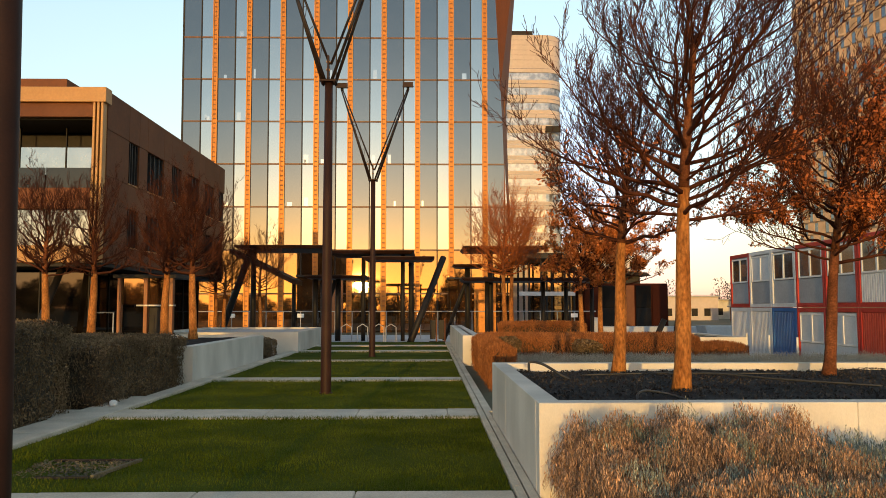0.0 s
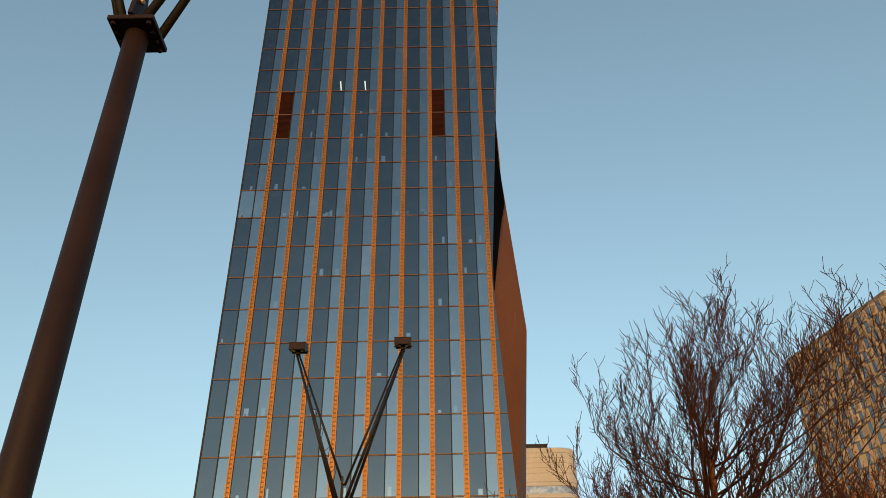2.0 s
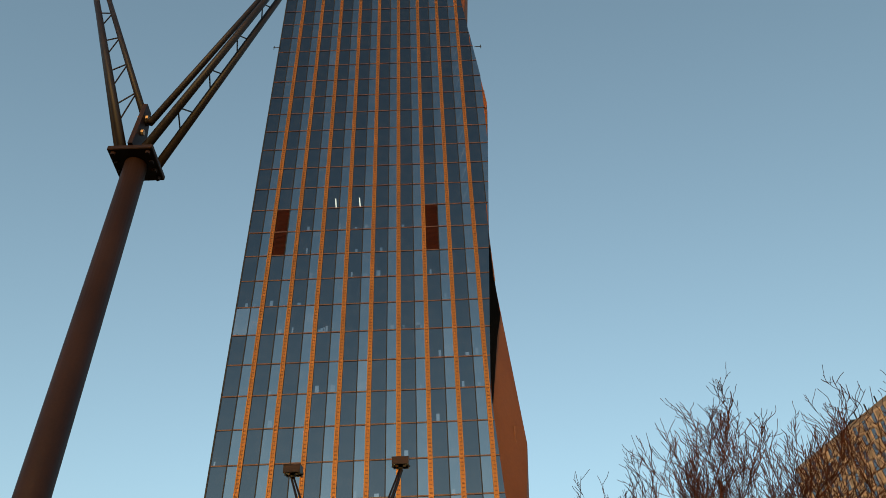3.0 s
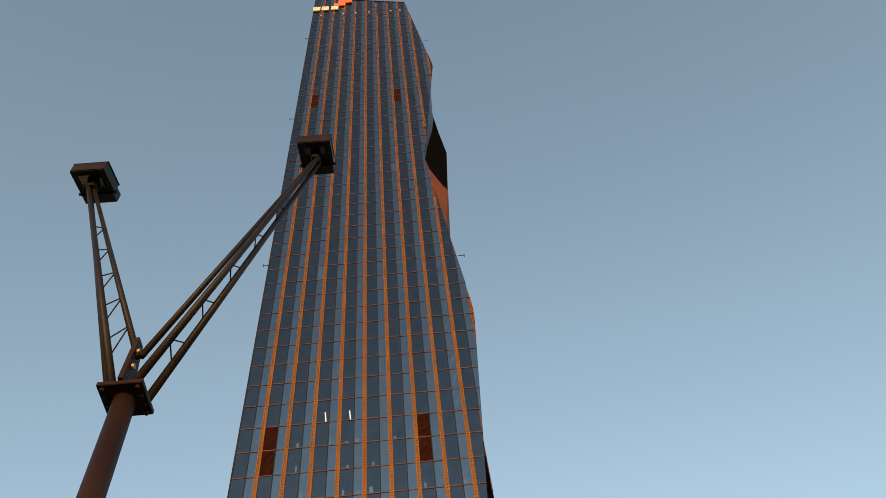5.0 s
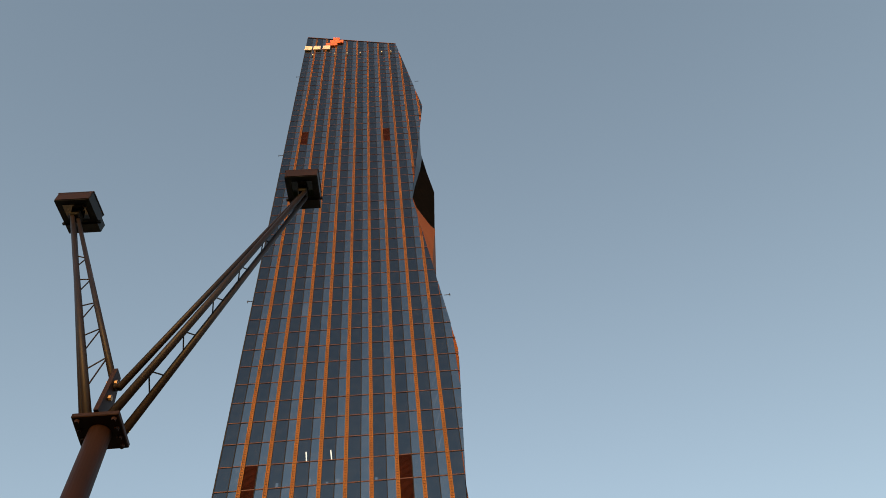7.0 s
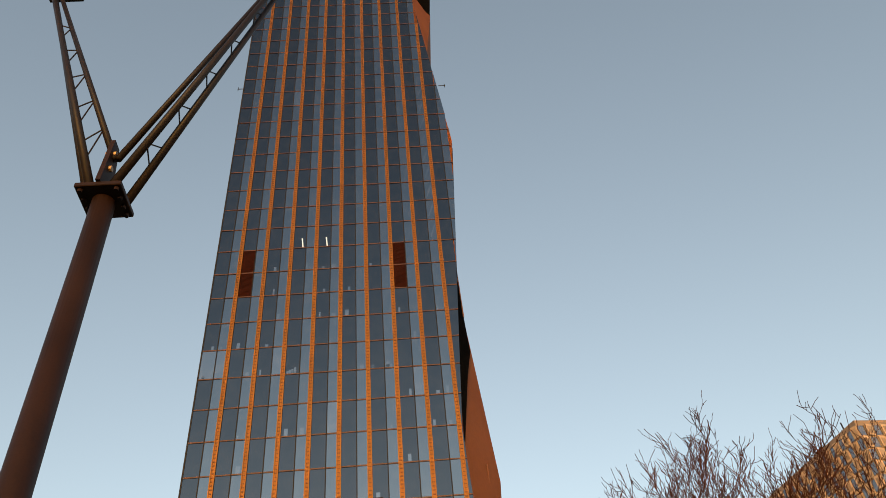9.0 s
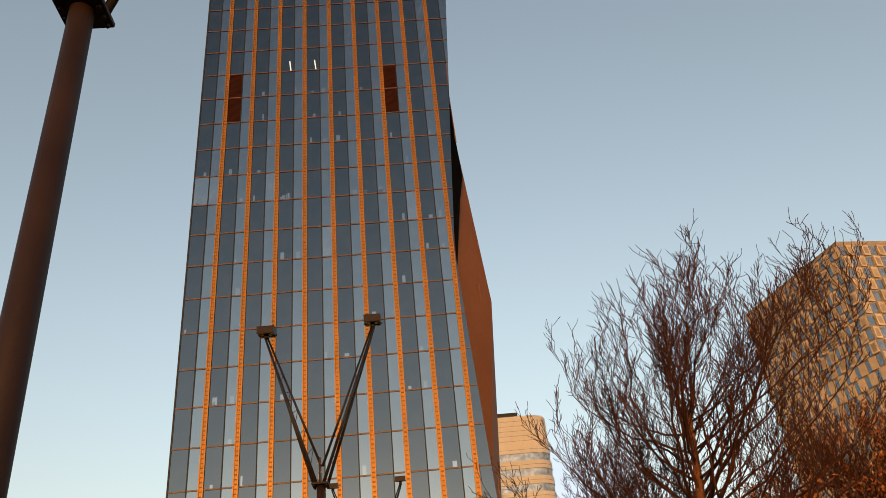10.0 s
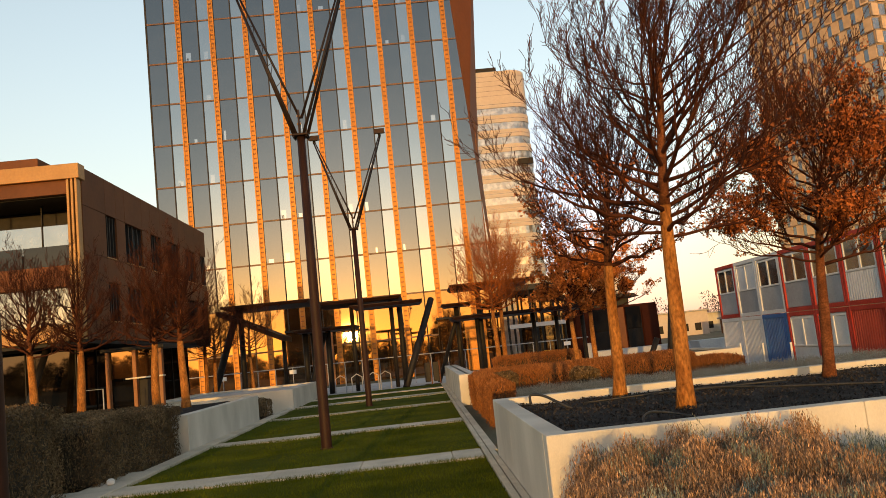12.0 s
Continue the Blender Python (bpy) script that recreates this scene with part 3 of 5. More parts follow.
# ---- trees ----
class Tree:
    def __init__(self, seed):
        self.rng = random.Random(seed)
        self.trunk, self.stem, self.limbs, self.twigs, self.tips = Geo(), Geo(), Geo(), Geo(), []

    def sprout(self, p, d, length, r, level, top):
        """A side shoot that curves upward and carries finer ones."""
        R = self.rng
        n = 4 if level == 1 else 3
        wild = 0.15 if level == 1 else 0.24
        pts, radii = [Vector(p)], [r]
        d = Vector(d).normalized()
        for i in range(n):
            d = (d + Vector((R.gauss(0, wild), R.gauss(0, wild), R.gauss(0.20, 0.10)))).normalized()
            pts.append(pts[-1] + d * (length / n))
            radii.append(max(r * (1 - 0.7 * (i + 1) / n), 0.0033))
        (self.limbs if level < 2 else self.twigs).tube(pts, radii, 4 if level < 2 else 3, cap=False)
        if level >= top:
            self.tips.extend(pts[1:])
            return
        count = 6 if level == 1 else 3
        for k in range(count):
            t = 0.2 + 0.78 * (k + R.random()) / count
            i = min(int(t * n), n - 1)
            q = pts[i].lerp(pts[i + 1], t * n - i)
            side = (pts[i + 1] - pts[i]).normalized()
            off = side.orthogonal().normalized()
            off.rotate(Matrix.Rotation(R.random() * 6.283, 3, side))
            self.sprout(q, side + off * R.uniform(0.45, 0.95), length * R.uniform(0.34, 0.58), max(radii[i] * 0.6, 0.003), level + 1, top)

    def build(self, height, r, clear, spread, limbs, lean=(0.0, 0.0), top=3, shoots=8, drift=(0.0, 0.0)):
        """A straight stem that breaks up into rising limbs, the low ones flat and wide, the upper ones steep, under a broad domed top."""
        R = self.rng
        stop = 0.64 * height
        pts, radii = [], []
        for i in range(13):
            t = i / 12
            pts.append(Vector((lean[0] * t * stop + 0.03 * math.sin(t * 6 + 1), lean[1] * t * stop + 0.03 * math.sin(t * 5), t * stop)))
            radii.append(r * (1.3 if i == 0 else (1.0 - 0.68 * t ** 1.5)))
        self.trunk.tube(pts[:8], radii[:8], 12)
        self.stem.tube(pts[7:], radii[7:], 9)
        for k in range(limbs):
            t = (k + R.random()) / limbs
            az = k * 2.399 + R.uniform(-0.4, 0.4)
            z0 = clear + (stop - clear) * t
            rad = spread * (R.uniform(0.68, 1.05) if t < 0.5 else math.sqrt(R.uniform(0.03, 0.9)))
            dome = height * R.uniform(0.9, 1.0) * (1 - 0.27 * (rad / spread) ** 2)
            low = z0 + rad * R.uniform(0.18, 0.45)
            w = min(1.0, (t * 1.75) ** 1.3) * R.uniform(0.8, 1.0)
            zt = low + (max(dome, low) - low) * w
            f = z0 / stop * 12
            i = min(int(f), 11)
            q = pts[i].lerp(pts[i + 1], f - i)
            out = Vector((math.cos(az), math.sin(az), 0))
            end = Vector((q.x, q.y, zt)) + out * rad + Vector((drift[0], drift[1], 0)) * (zt - clear)
            ctl = q + out * rad * R.uniform(0.6, 0.8) + Vector((0, 0, (zt - z0) * 0.38))
            line = []
            n = 9
            for m in range(n + 1):
                w = m / n
                line.append(q * (1 - w) ** 2 + ctl * 2 * w * (1 - w) + end * w * w + Vector((R.gauss(0, 0.02), R.gauss(0, 0.02), R.gauss(0, 0.015))) * (m > 0))
            base = max(0.013, radii[i] * R.uniform(0.27, 0.50))
            rr = [max(base * (1 - 0.85 * m / n), 0.0045) for m in range(n + 1)]
            self.limbs.tube(line, rr, 5, cap=False)
            reach = (end - q).length
            for m in range(shoots):
                w = 0.2 + 0.8 * (m + R.random()) / shoots
                a = min(int(w * n), n - 1)
                p = line[a].lerp(line[a + 1], w * n - a)
                side = (line[a + 1] - line[a]).normalized()
                off = side.orthogonal().normalized()
                off.rotate(Matrix.Rotation(R.random() * 6.283, 3, side))
                self.sprout(p, side * 0.9 + off * R.uniform(0.35, 0.7) + Vector((0, 0, 0.22)), min(reach, spread) * R.uniform(0.24, 0.46), max(rr[a] * 0.62, 0.0048), 1, top)
        return self


def tree(label, seed, at, height, r, clear, spread, limbs, leaves=0, leaf_top=0.6, group="", top=3, leaf=0.035, lean=(0.0, 0.0), shoots=8, drift=(0.0, 0.0), bark=None, twig=None, foliage=None):
    t = Tree(seed).build(height, r, clear, spread, limbs, lean, top, shoots, drift)
    ob = thing("tree", label, "tree", group, at=at)
    part("trunk", t.trunk, bark or M_BARK, ob, smooth=True)
    part("upper_stem", t.stem, M_BRANCH, ob, "darker red brown upper stem", smooth=True)
    part("branch_frame", t.limbs, twig or M_TWIG, ob, smooth=True)
    part("crown", t.twigs, twig or M_TWIG, ob, "fine bare brown twigs", kind="stuff")
    if leaves:
        rr = np.random.RandomState(seed)
        tips = np.array([tuple(p) for p in t.tips])
        wgt = np.clip(leaf_top + 0.12 - tips[:, 2] / height, 0.0, 1) ** 0.7
        # leaves hang in patches
        patch = np.array([noise.noise((p[0] * 0.9, p[1] * 0.9, p[2] * 3.0 + seed)) for p in tips])
        wgt = wgt * np.clip(patch + 0.22, 0.01, 1)
        pick = tips[rr.choice(len(tips), leaves, p=wgt / wgt.sum())] + rr.normal(0, 0.035, (leaves, 3))
        part("leaves", Cloud().leaves(pick, leaf, rr), foliage or M_LEAF, ob, "clinging dry brown leaves", kind="stuff")
    return ob


tree("slender bare tree with pale trunk and a few brown leaves", 11, (2.60, 10.95, 0.66), 4.9, 0.085, 1.8, 1.12, 34, 2200, 0.5, "trees in the mulch planter", lean=(0.07, 0.0), shoots=7, drift=(0.07, 0.0), leaf=0.028)
tree("tall bare tree with pale trunk in the mulch planter", 12, (2.67, 8.44, 0.66), 5.95, 0.088, 1.85, 1.82, 50, 500, 0.34, "trees in the mulch planter", shoots=8, lean=(0.06, 0.0), drift=(0.20, 0.0), leaf=0.03)
tree("tree with dense dry brown leaves in the mulch planter", 13, (5.26, 10.43, 0.66), 4.55, 0.078, 1.5, 1.42, 38, 21000, 0.82, "trees in the mulch planter", leaf=0.026, lean=(0.12, 0.0), bark=M_BRANCH)
tree("tree with dry brown leaves in the mulch planter", 14, (7.9, 9.2, 0.66), 4.9, 0.10, 1.5, 1.7, 30, 5000, 0.85, "trees in the mulch planter")
# small trees of the raised planter
left_tree = tree("small upright bare tree with fine twigs", 21, (-10.45, 21.8, 0.69), 4.9, 0.115, 1.75, 1.2, 34, 0, group="trees of the raised planter", shoots=7)
for x, y, a in ((-6.5, 22.0, 40), (-7.3, 22.2, 150), (-9.25, 22.0, 250)):
    copy_thing(left_tree, pose(x, y, 0.69, 0, 0, a))
small = tree("small round bare tree by the terrace", 22, (-7.6, 35.9, 0.0), 5.6, 0.1, 2.3, 1.5, 28, 0, group="terrace trees", shoots=6)
copy_thing(small, pose(-9.6, 37.5, -0.1, 0, 0, 120))
copy_thing(small, pose(-10.3, 38.5, -0.1, 0, 0, 220))
russet = tree("small tree with glowing russet twigs", 23, (3.35, 35.0, 0.36), 7.1, 0.11, 2.6, 1.7, 40, 1500, 0.9, group="russet trees", shoots=7, twig=M_RUSSET)
copy_thing(russet, pose(3.8, 36.0, 0.36, 0, 0, 100))
oak = tree("small tree full of orange brown leaves", 24, (5.85, 30.2, 0.0), 5.6, 0.11, 2.2, 1.5, 30, 9000, 1.0, group="leafy trees", foliage=M_OAK_LEAF, leaf=0.06, shoots=6)
copy_thing(oak, pose(6.9, 31.6, 0.3, 0, 0, 80))
copy_thing(oak, pose(8.3, 33.5, 0.3, 0, 0, 200))

# ---- hedges and planting ----
def hedge(label, x0, y0, x1, y1, z0, z1, count, seed, mat=M_HEDGE, size=0.035, group="", lean=None, aspect=0.55):
    rr = np.random.RandomState(seed)
    ob = thing("hedge", label, "hedge", group)
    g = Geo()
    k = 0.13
    # dark solid core: the shade deep between the leaves, held in its colour
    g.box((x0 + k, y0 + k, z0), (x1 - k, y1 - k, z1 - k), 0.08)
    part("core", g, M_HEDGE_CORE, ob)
    c = Cloud()
    dx, dy, dz = x1 - x0, y1 - y0, z1 - z0
    areas = np.array([dx * dy, dx * dz, dx * dz, dy * dz, dy * dz])
    face = rr.choice(5, count, p=areas / areas.sum())
    u, v = rr.random_sample(count), rr.random_sample(count)
    depth = np.abs(rr.normal(0, 0.07, count))
    p = np.empty((count, 3))
    lo, hi = np.array([x0, y0, z0]), np.array([x1, y1, z1])
    p[:, 0], p[:, 1], p[:, 2] = x0 + dx * u, y0 + dy * v, z1 - depth
    for f, axis, side in ((1, 1, 0), (2, 1, 1), (3, 0, 0), (4, 0, 1)):
        m = face == f
        other = 0 if axis == 1 else 1
        p[m, other] = lo[other] + (hi - lo)[other] * u[m]
        p[m, 2] = z0 + dz * v[m]
        p[m, axis] = (hi[axis] - depth[m]) if side else (lo[axis] + depth[m])
    bulge = np.array([noise.noise((q[0] * 1.7, q[1] * 1.7, q[2] * 1.7 + seed)) for q in p])
    mid = (lo + hi) / 2
    p += (p - mid) / np.maximum(np.abs(p - mid).max(1), 0.1)[:, None] * (bulge * 0.09)[:, None]
    # rounded shoulders
    ex = np.minimum(np.minimum(p[:, 0] - x0, x1 - p[:, 0]), np.minimum(p[:, 1] - y0, y1 - p[:, 1]))
    p[:, 2] -= np.clip(0.16 - ex, 0, 0.16) * np.clip((p[:, 2] - z1 + 0.25) / 0.25, 0, 1) * 0.7
    half = count * 2 // 3
    c.leaves(p[:half], size, rr, aspect=aspect, lean=lean)
    b = p[half:]
    n = len(b)
    c.spikes(b - np.column_stack([rr.normal(0, 0.03, n), rr.normal(0, 0.03, n), np.full(n, 0.09)]), b + np.column_stack([rr.normal(0, 0.03, n), rr.normal(0, 0.03, n), rr.uniform(0, 0.05, n)]), 0.004)
    part("leaves", c, mat, ob, kind="stuff")
    return ob


hedge("clipped dark brown beech hedge beside the lawn", -8.6, 3.0, -5.32, 12.0, 0, 1.42, 90000, 31, size=0.023, group="clipped hedges")
hedge("lower clipped dark brown hedge beside the lawn", -8.6, 12.5, -5.05, 16.7, 0, 1.08, 52000, 32, size=0.023, group="clipped hedges")
hedge("narrow russet grass hedge along the kerb", 1.22, 15.6, 1.75, 22.3, 0, 0.86, 20000, 33, M_REED, 0.06, "russet hedges", (0, 0, 1.3), 0.14)
hedge("long russet grass hedge across the green", 1.5, 22.0, 7.6, 24.0, 0, 0.84, 46800, 34, M_REED, 0.06, "russet hedges", (0, 0, 1.3), 0.14)
hedge("low end of the russet hedge", 7.55, 22.2, 9.0, 23.6, -0.1, 0.6, 10800, 35, M_REED, 0.06, "russet hedges", (0, 0, 1.3), 0.14)
hedge("russet hedge on the low wall", 3.0, 33.0, 6.6, 34.4, 0.3, 1.0, 16200, 36, M_REED, 0.06, "russet hedges", (0, 0, 1.3), 0.14)
hedge("round grey green shrub before the planter wall", 1.62, 21.3, 2.5, 22.1, 0, 0.78, 5000, 37, M_HEDGE, 0.04)
hedge("round grey green shrub in the russet hedge", 4.0, 21.4, 4.7, 22.1, 0, 0.7, 4000, 38, M_HEDGE, 0.04)
hedge("small dark shrub in the gap of the wall", -5.9, 24.3, -5.0, 26.4, 0, 0.62, 4500, 39, M_HEDGE, 0.035)


def spike_bed(name, label, mat, x0, x1, y0, y1, n, seed, low, high, mound):
    rr = np.random.RandomState(seed)
    b = np.column_stack([rr.uniform(x0, x1, n), rr.uniform(y0, y1, n), np.zeros(n)])
    hgt = np.array([mound(x, y) for x, y in b[:, :2]])
    keep = hgt > 0.05
    b, hgt = b[keep], hgt[keep]
    n = len(b)
    clump = np.array([noise.noise((x * 4, y * 4, seed)) for x, y in b[:, :2]])
    ln = rr.uniform(low, high, n) * (1 + 0.35 * clump)
    t = b + np.column_stack([rr.normal(0, 0.03, n), rr.normal(0, 0.03, n), hgt * rr.uniform(0.78, 1.1, n) * (1 + 0.30 * clump)])
    c = Cloud()
    root = t - np.column_stack([rr.normal(0, 0.04, n), rr.normal(0, 0.04, n), ln])
    c.spikes(root, t, rr.uniform(0.0016, 0.0026, n))
    # slim buds on the stem tips and narrow leaves below them
    for k in range(3):
        c.leaves(t - (t - root) * (0.16 * k) + rr.normal(0, 0.003, (n, 3)), 0.014, rr, aspect=0.26, lean=(0, 0, 2.4))
    m = n // 2
    pick = rr.choice(n, m)
    c.leaves(root[pick] * 0.35 + t[pick] * 0.65 + rr.normal(0, 0.02, (m, 3)), 0.018, rr, aspect=0.14, lean=(0, 0, 1.6))
    return solo(name, c, mat, label, "shrub", kind="stuff")


def lavender_mound(x, y):
    edge = min((x - 0.98) / 0.16, (y - 3.2) / 0.4, (6.5 - y) / 0.12, (3.3 + 0.25 * math.sin(y * 3) - x) / 0.4)
    return 0 if edge < 0 else min(1, edge) ** 0.5 * (0.42 + 0.125 * (y - 4.2) + 0.07 * noise.noise((x * 1.6, y * 1.6, 2)) + 0.09 * noise.noise((x * 4.5, y * 4.5, 2)))


def front_mound(x, y):
    edge = min((x - 1.1) / 0.3, (y - 2.6) / 0.4, (5.5 - y) / 0.3, (7.5 - x) / 0.4)
    return 0 if edge < 0 else min(1, edge) ** 0.5 * (0.33 + 0.05 * (y - 4.2) + 0.10 * noise.noise((x * 1.6, y * 1.6, 9)))


def sage_mound(x, y):
    edge = min((x - 2.7) / 0.4, (y - 5.0) / 0.3, (6.5 - y) / 0.2, (7.0 - x) / 0.4)
    return 0 if edge < 0 else min(1, edge) ** 0.7 * max(0.1, 0.54 + 0.3 * noise.noise((x * 1.9, y * 1.9, 4)) - 0.06 * (x - 2.6))


spike_bed("lavender_bed", "dry brown lavender bush before the planter wall", M_LAVENDER, 1.0, 3.6, 3.2, 6.5, 60000, 41, 0.05, 0.13, lavender_mound)
spike_bed("lavender_bed", "low dry lavender in the front bed", M_LAVENDER, 1.1, 7.5, 2.6, 5.5, 44000, 43, 0.05, 0.13, front_mound)
spike_bed("sage_bed", "grey green stems between the dry lavender", M_SAGE, 1.2, 3.4, 3.2, 6.4, 26000, 46, 0.05, 0.12, lambda x, y: lavender_mound(x, y) * (0.96 + 0.16 * noise.noise((x * 3.1, y * 3.1, 7))))
spike_bed("sage_bed", "grey green sage beside the lavender", M_SAGE, 2.5, 7.0, 5.2, 6.5, 26000, 42, 0.06, 0.18, sage_mound)
spike_bed("lavender_strip", "grey strip of cut lavender before the russet hedge", M_STRAW, 1.5, 12.0, 19.2, 21.6, 16000, 44, 0.08, 0.2, lambda x, y: 0.34 + 0.08 * noise.noise((x, y, 6)))
g = Geo()
for i in range(20):
    for j in range(12):
        g.v.append((1.0 + i * 0.42, 2.6 + j * 0.364, 0.02 + 0.03 * noise.noise((i * 0.7, j * 0.7, 1)) if j < 11 else 0.0))
g.f = [(i * 12 + j, (i + 1) * 12 + j, (i + 1) * 12 + j + 1, i * 12 + j + 1) for i in range(19) for j in range(11)]
solo("front_bed", g, M_BARE, "bare earth of the lavender bed", "ground", kind="structure", smooth=True)


# ---- street lamps ----
def street_lamp(label, x, y, collar, head_l, head_r, foot=(0.0, 0.0)):
    """A round mast with one bolted collar plate, a centre fin and two three-legged lattice arms; collar is the top of the plate."""
    ob = thing("street_lamp", label, "street lamp", "mast lights along the lawn")
    fx, fy = x + foot[0], y + foot[1]
    part("pole", Geo().tube([(fx, fy, -0.3), (fx, fy, 0.05), ((x + fx) / 2, (y + fy) / 2, 2.8), (x, y, collar - 0.036)], [0.100, 0.100, 0.090, 0.076], 24), M_POLE, ob, smooth=True)
    part("base_ring", Geo().tube([(fx, fy, 0.0), (fx, fy, 0.035)], [0.125, 0.12], 20), M_POLE, ob)
    plate_ob = part("collar_plate", Geo().box((x - 0.153, y - 0.153, collar - 0.038), (x + 0.153, y + 0.153, collar), 0.005), M_POLE, ob)
    for dx in (-0.118, 0.118):
        for dy in (-0.118, -0.035, 0.045, 0.12):
            part("bolt", Geo().tube([(x + dx, y + dy, collar - 0.062), (x + dx, y + dy, collar - 0.038)], [0.016, 0.018], 6), M_POLE, plate_ob)
    # the fin stands along the mast's depth and carries two bright bolts on either face
    fin = part("centre_fin", Geo().hexa([(x - 0.016, y - 0.17, collar), (x + 0.016, y - 0.17, collar), (x + 0.016, y + 0.06, collar), (x - 0.016, y + 0.06, collar),
                                         (x - 0.016, y - 0.14, collar + 0.46), (x + 0.016, y - 0.14, collar + 0.46), (x + 0.016, y - 0.05, collar + 0.46), (x - 0.016, y - 0.05, collar + 0.46)]), M_POLE, ob)
    for dz in (0.19, 0.345):
        part("bolt", Geo().tube([(x - 0.036, y - 0.10, collar + dz), (x + 0.036, y - 0.10, collar + dz)], [0.022, 0.022], 8), M_BOLT, fin)
    for head, s in ((head_l, -1), (head_r, 1)):
        hx, hz = head
        end = Vector((hx, y, hz - 0.12))
        feet = [Vector((x + s * 0.07, y - 0.10, collar)), Vector((x + s * 0.125, y + 0.05, collar)), Vector((x + 0.038 + s * 0.012, y - 0.09, collar + 0.30))]
        ends = [end + Vector((s * 0.03, -0.035, 0)), end + Vector((s * 0.03, 0.035, 0)), end + Vector((-s * 0.025, 0, -0.02))]
        arm = part("arm", Geo().tube([feet[0], ends[0]], [0.031, 0.022], 10), M_ARM, ob, smooth=True)
        part("strut", Geo().tube([feet[1], ends[1]], [0.031, 0.022], 10), M_ARM, arm, smooth=True)
        part("strut", Geo().tube([feet[2], ends[2]], [0.025, 0.019], 10), M_ARM, arm, smooth=True)
        g = Geo()
        one, two = (0, 2) if s < 0 else (1, 0)
        for k in range(5):
            t0 = 0.17 + 0.14 * k
            a, b, c = feet[one].lerp(ends[one], t0), feet[two].lerp(ends[two], t0 - 0.03), feet[one].lerp(ends[one], t0 - 0.07)
            g.tube([a, b], [0.006, 0.006], 5)
            g.tube([b, c], [0.006, 0.006], 5)
        part("lattice", g, M_ARM, arm, kind="stuff")
        hd = part("lamp_head", Geo(), M_BLACK, ob)
        w, d = 0.168, 0.20
        # a flat box tipped forward: housing, rear ballast box, rim and pane

        def tip(px, py, pz):
            return (hx + px, y + py, hz + pz + py * 0.28)

        def block(x0, x1, y0, y1, z0, z1):
            return [tip(x0, y0, z0), tip(x1, y0, z0), tip(x1, y1, z0), tip(x0, y1, z0), tip(x0, y0, z1), tip(x1, y0, z1), tip(x1, y1, z1), tip(x0, y1, z1)]
        hd.data = mesh("lamp_head", Geo().hexa(block(-w, w, -d, d * 0.55, -0.055, 0.095)).hexa(block(-w * 0.94, w * 0.94, d * 0.55, d * 1.12, -0.075, 0.07)), M_BLACK)
        part("rim", Geo().hexa(block(-w - 0.006, w + 0.006, -d - 0.006, d * 0.56, 0.097, 0.112)), M_POLE, hd)
        part("front_plate", Geo().hexa(block(-w + 0.004, w - 0.004, -d - 0.008, -d - 0.001, -0.045, 0.09)), M_POLE, hd)
        q = 0.105
        part("lamp_glass", Geo().hexa(block(-q, q, -q - 0.04, q - 0.05, -0.064, -0.056)), M_GROUND_GLASS, hd, "dark square lamp pane")
        part("bracket", Geo().box((hx - 0.045, y - 0.07, hz - 0.15), (hx + 0.045, y + 0.05, hz - 0.05), 0.01), M_BLACK, hd)
        for sx in (-1, 1):
            part("hinge", Geo().hexa(block(sx * w - 0.022, sx * w + 0.022, d * 0.46, d * 0.60, -0.06, -0.03)), M_BLACK, hd)
    return ob


street_lamp("dark bronze mast light with two lattice arms in the lawn", -1.998, 3.62, 5.872, (-3.115, 9.09), (-0.90, 9.355), (0.05, 0.03))
street_lamp("dark bronze mast light with two lattice arms in the lawn", -1.88, 14.75, 5.87, (-2.95, 9.05), (-0.79, 9.13))
street_lamp("dark bronze mast light with two lattice arms in the lawn", -1.82, 25.83, 5.79, (-2.86, 8.92), (-0.68, 8.96))


# ---- the tower ----
TY, ROW0, ROW_H, COL0, COL_W = 66.0, 10.013, 3.637, -20.808, 2.838
FRONT = [(-1.0, 7.15), (42.0, 5.05), (87.6, 8.1), (134.6, 4.06), (184.0, 9.0), (238.6, 4.3), (260.0, 2.5)]
BACK = [(-1.0, 5.75), (40.5, 8.95), (90.0, 5.2), (150.0, 9.3), (190.0, 5.5), (238.6, 3.8), (260.0, 3.0)]


def along(line, z):
    for (z0, x0), (z1, x1) in zip(line, line[1:]):
        if z <= z1:
            return x0 + (x1 - x0) * (z - z0) / (z1 - z0)
    return line[-1][1]


def face_y(z):
    return TY + 0.0063 * (z - 1.7)


def col_x(c, z):
    return (COL0 + COL_W * c) * (1 + 0.0244 * (z - 1.7) / 66)


def roof_z(x):
    return 249.4 - (x + 22.87) * 0.40


def row_z(r):
    return ROW0 + ROW_H * r


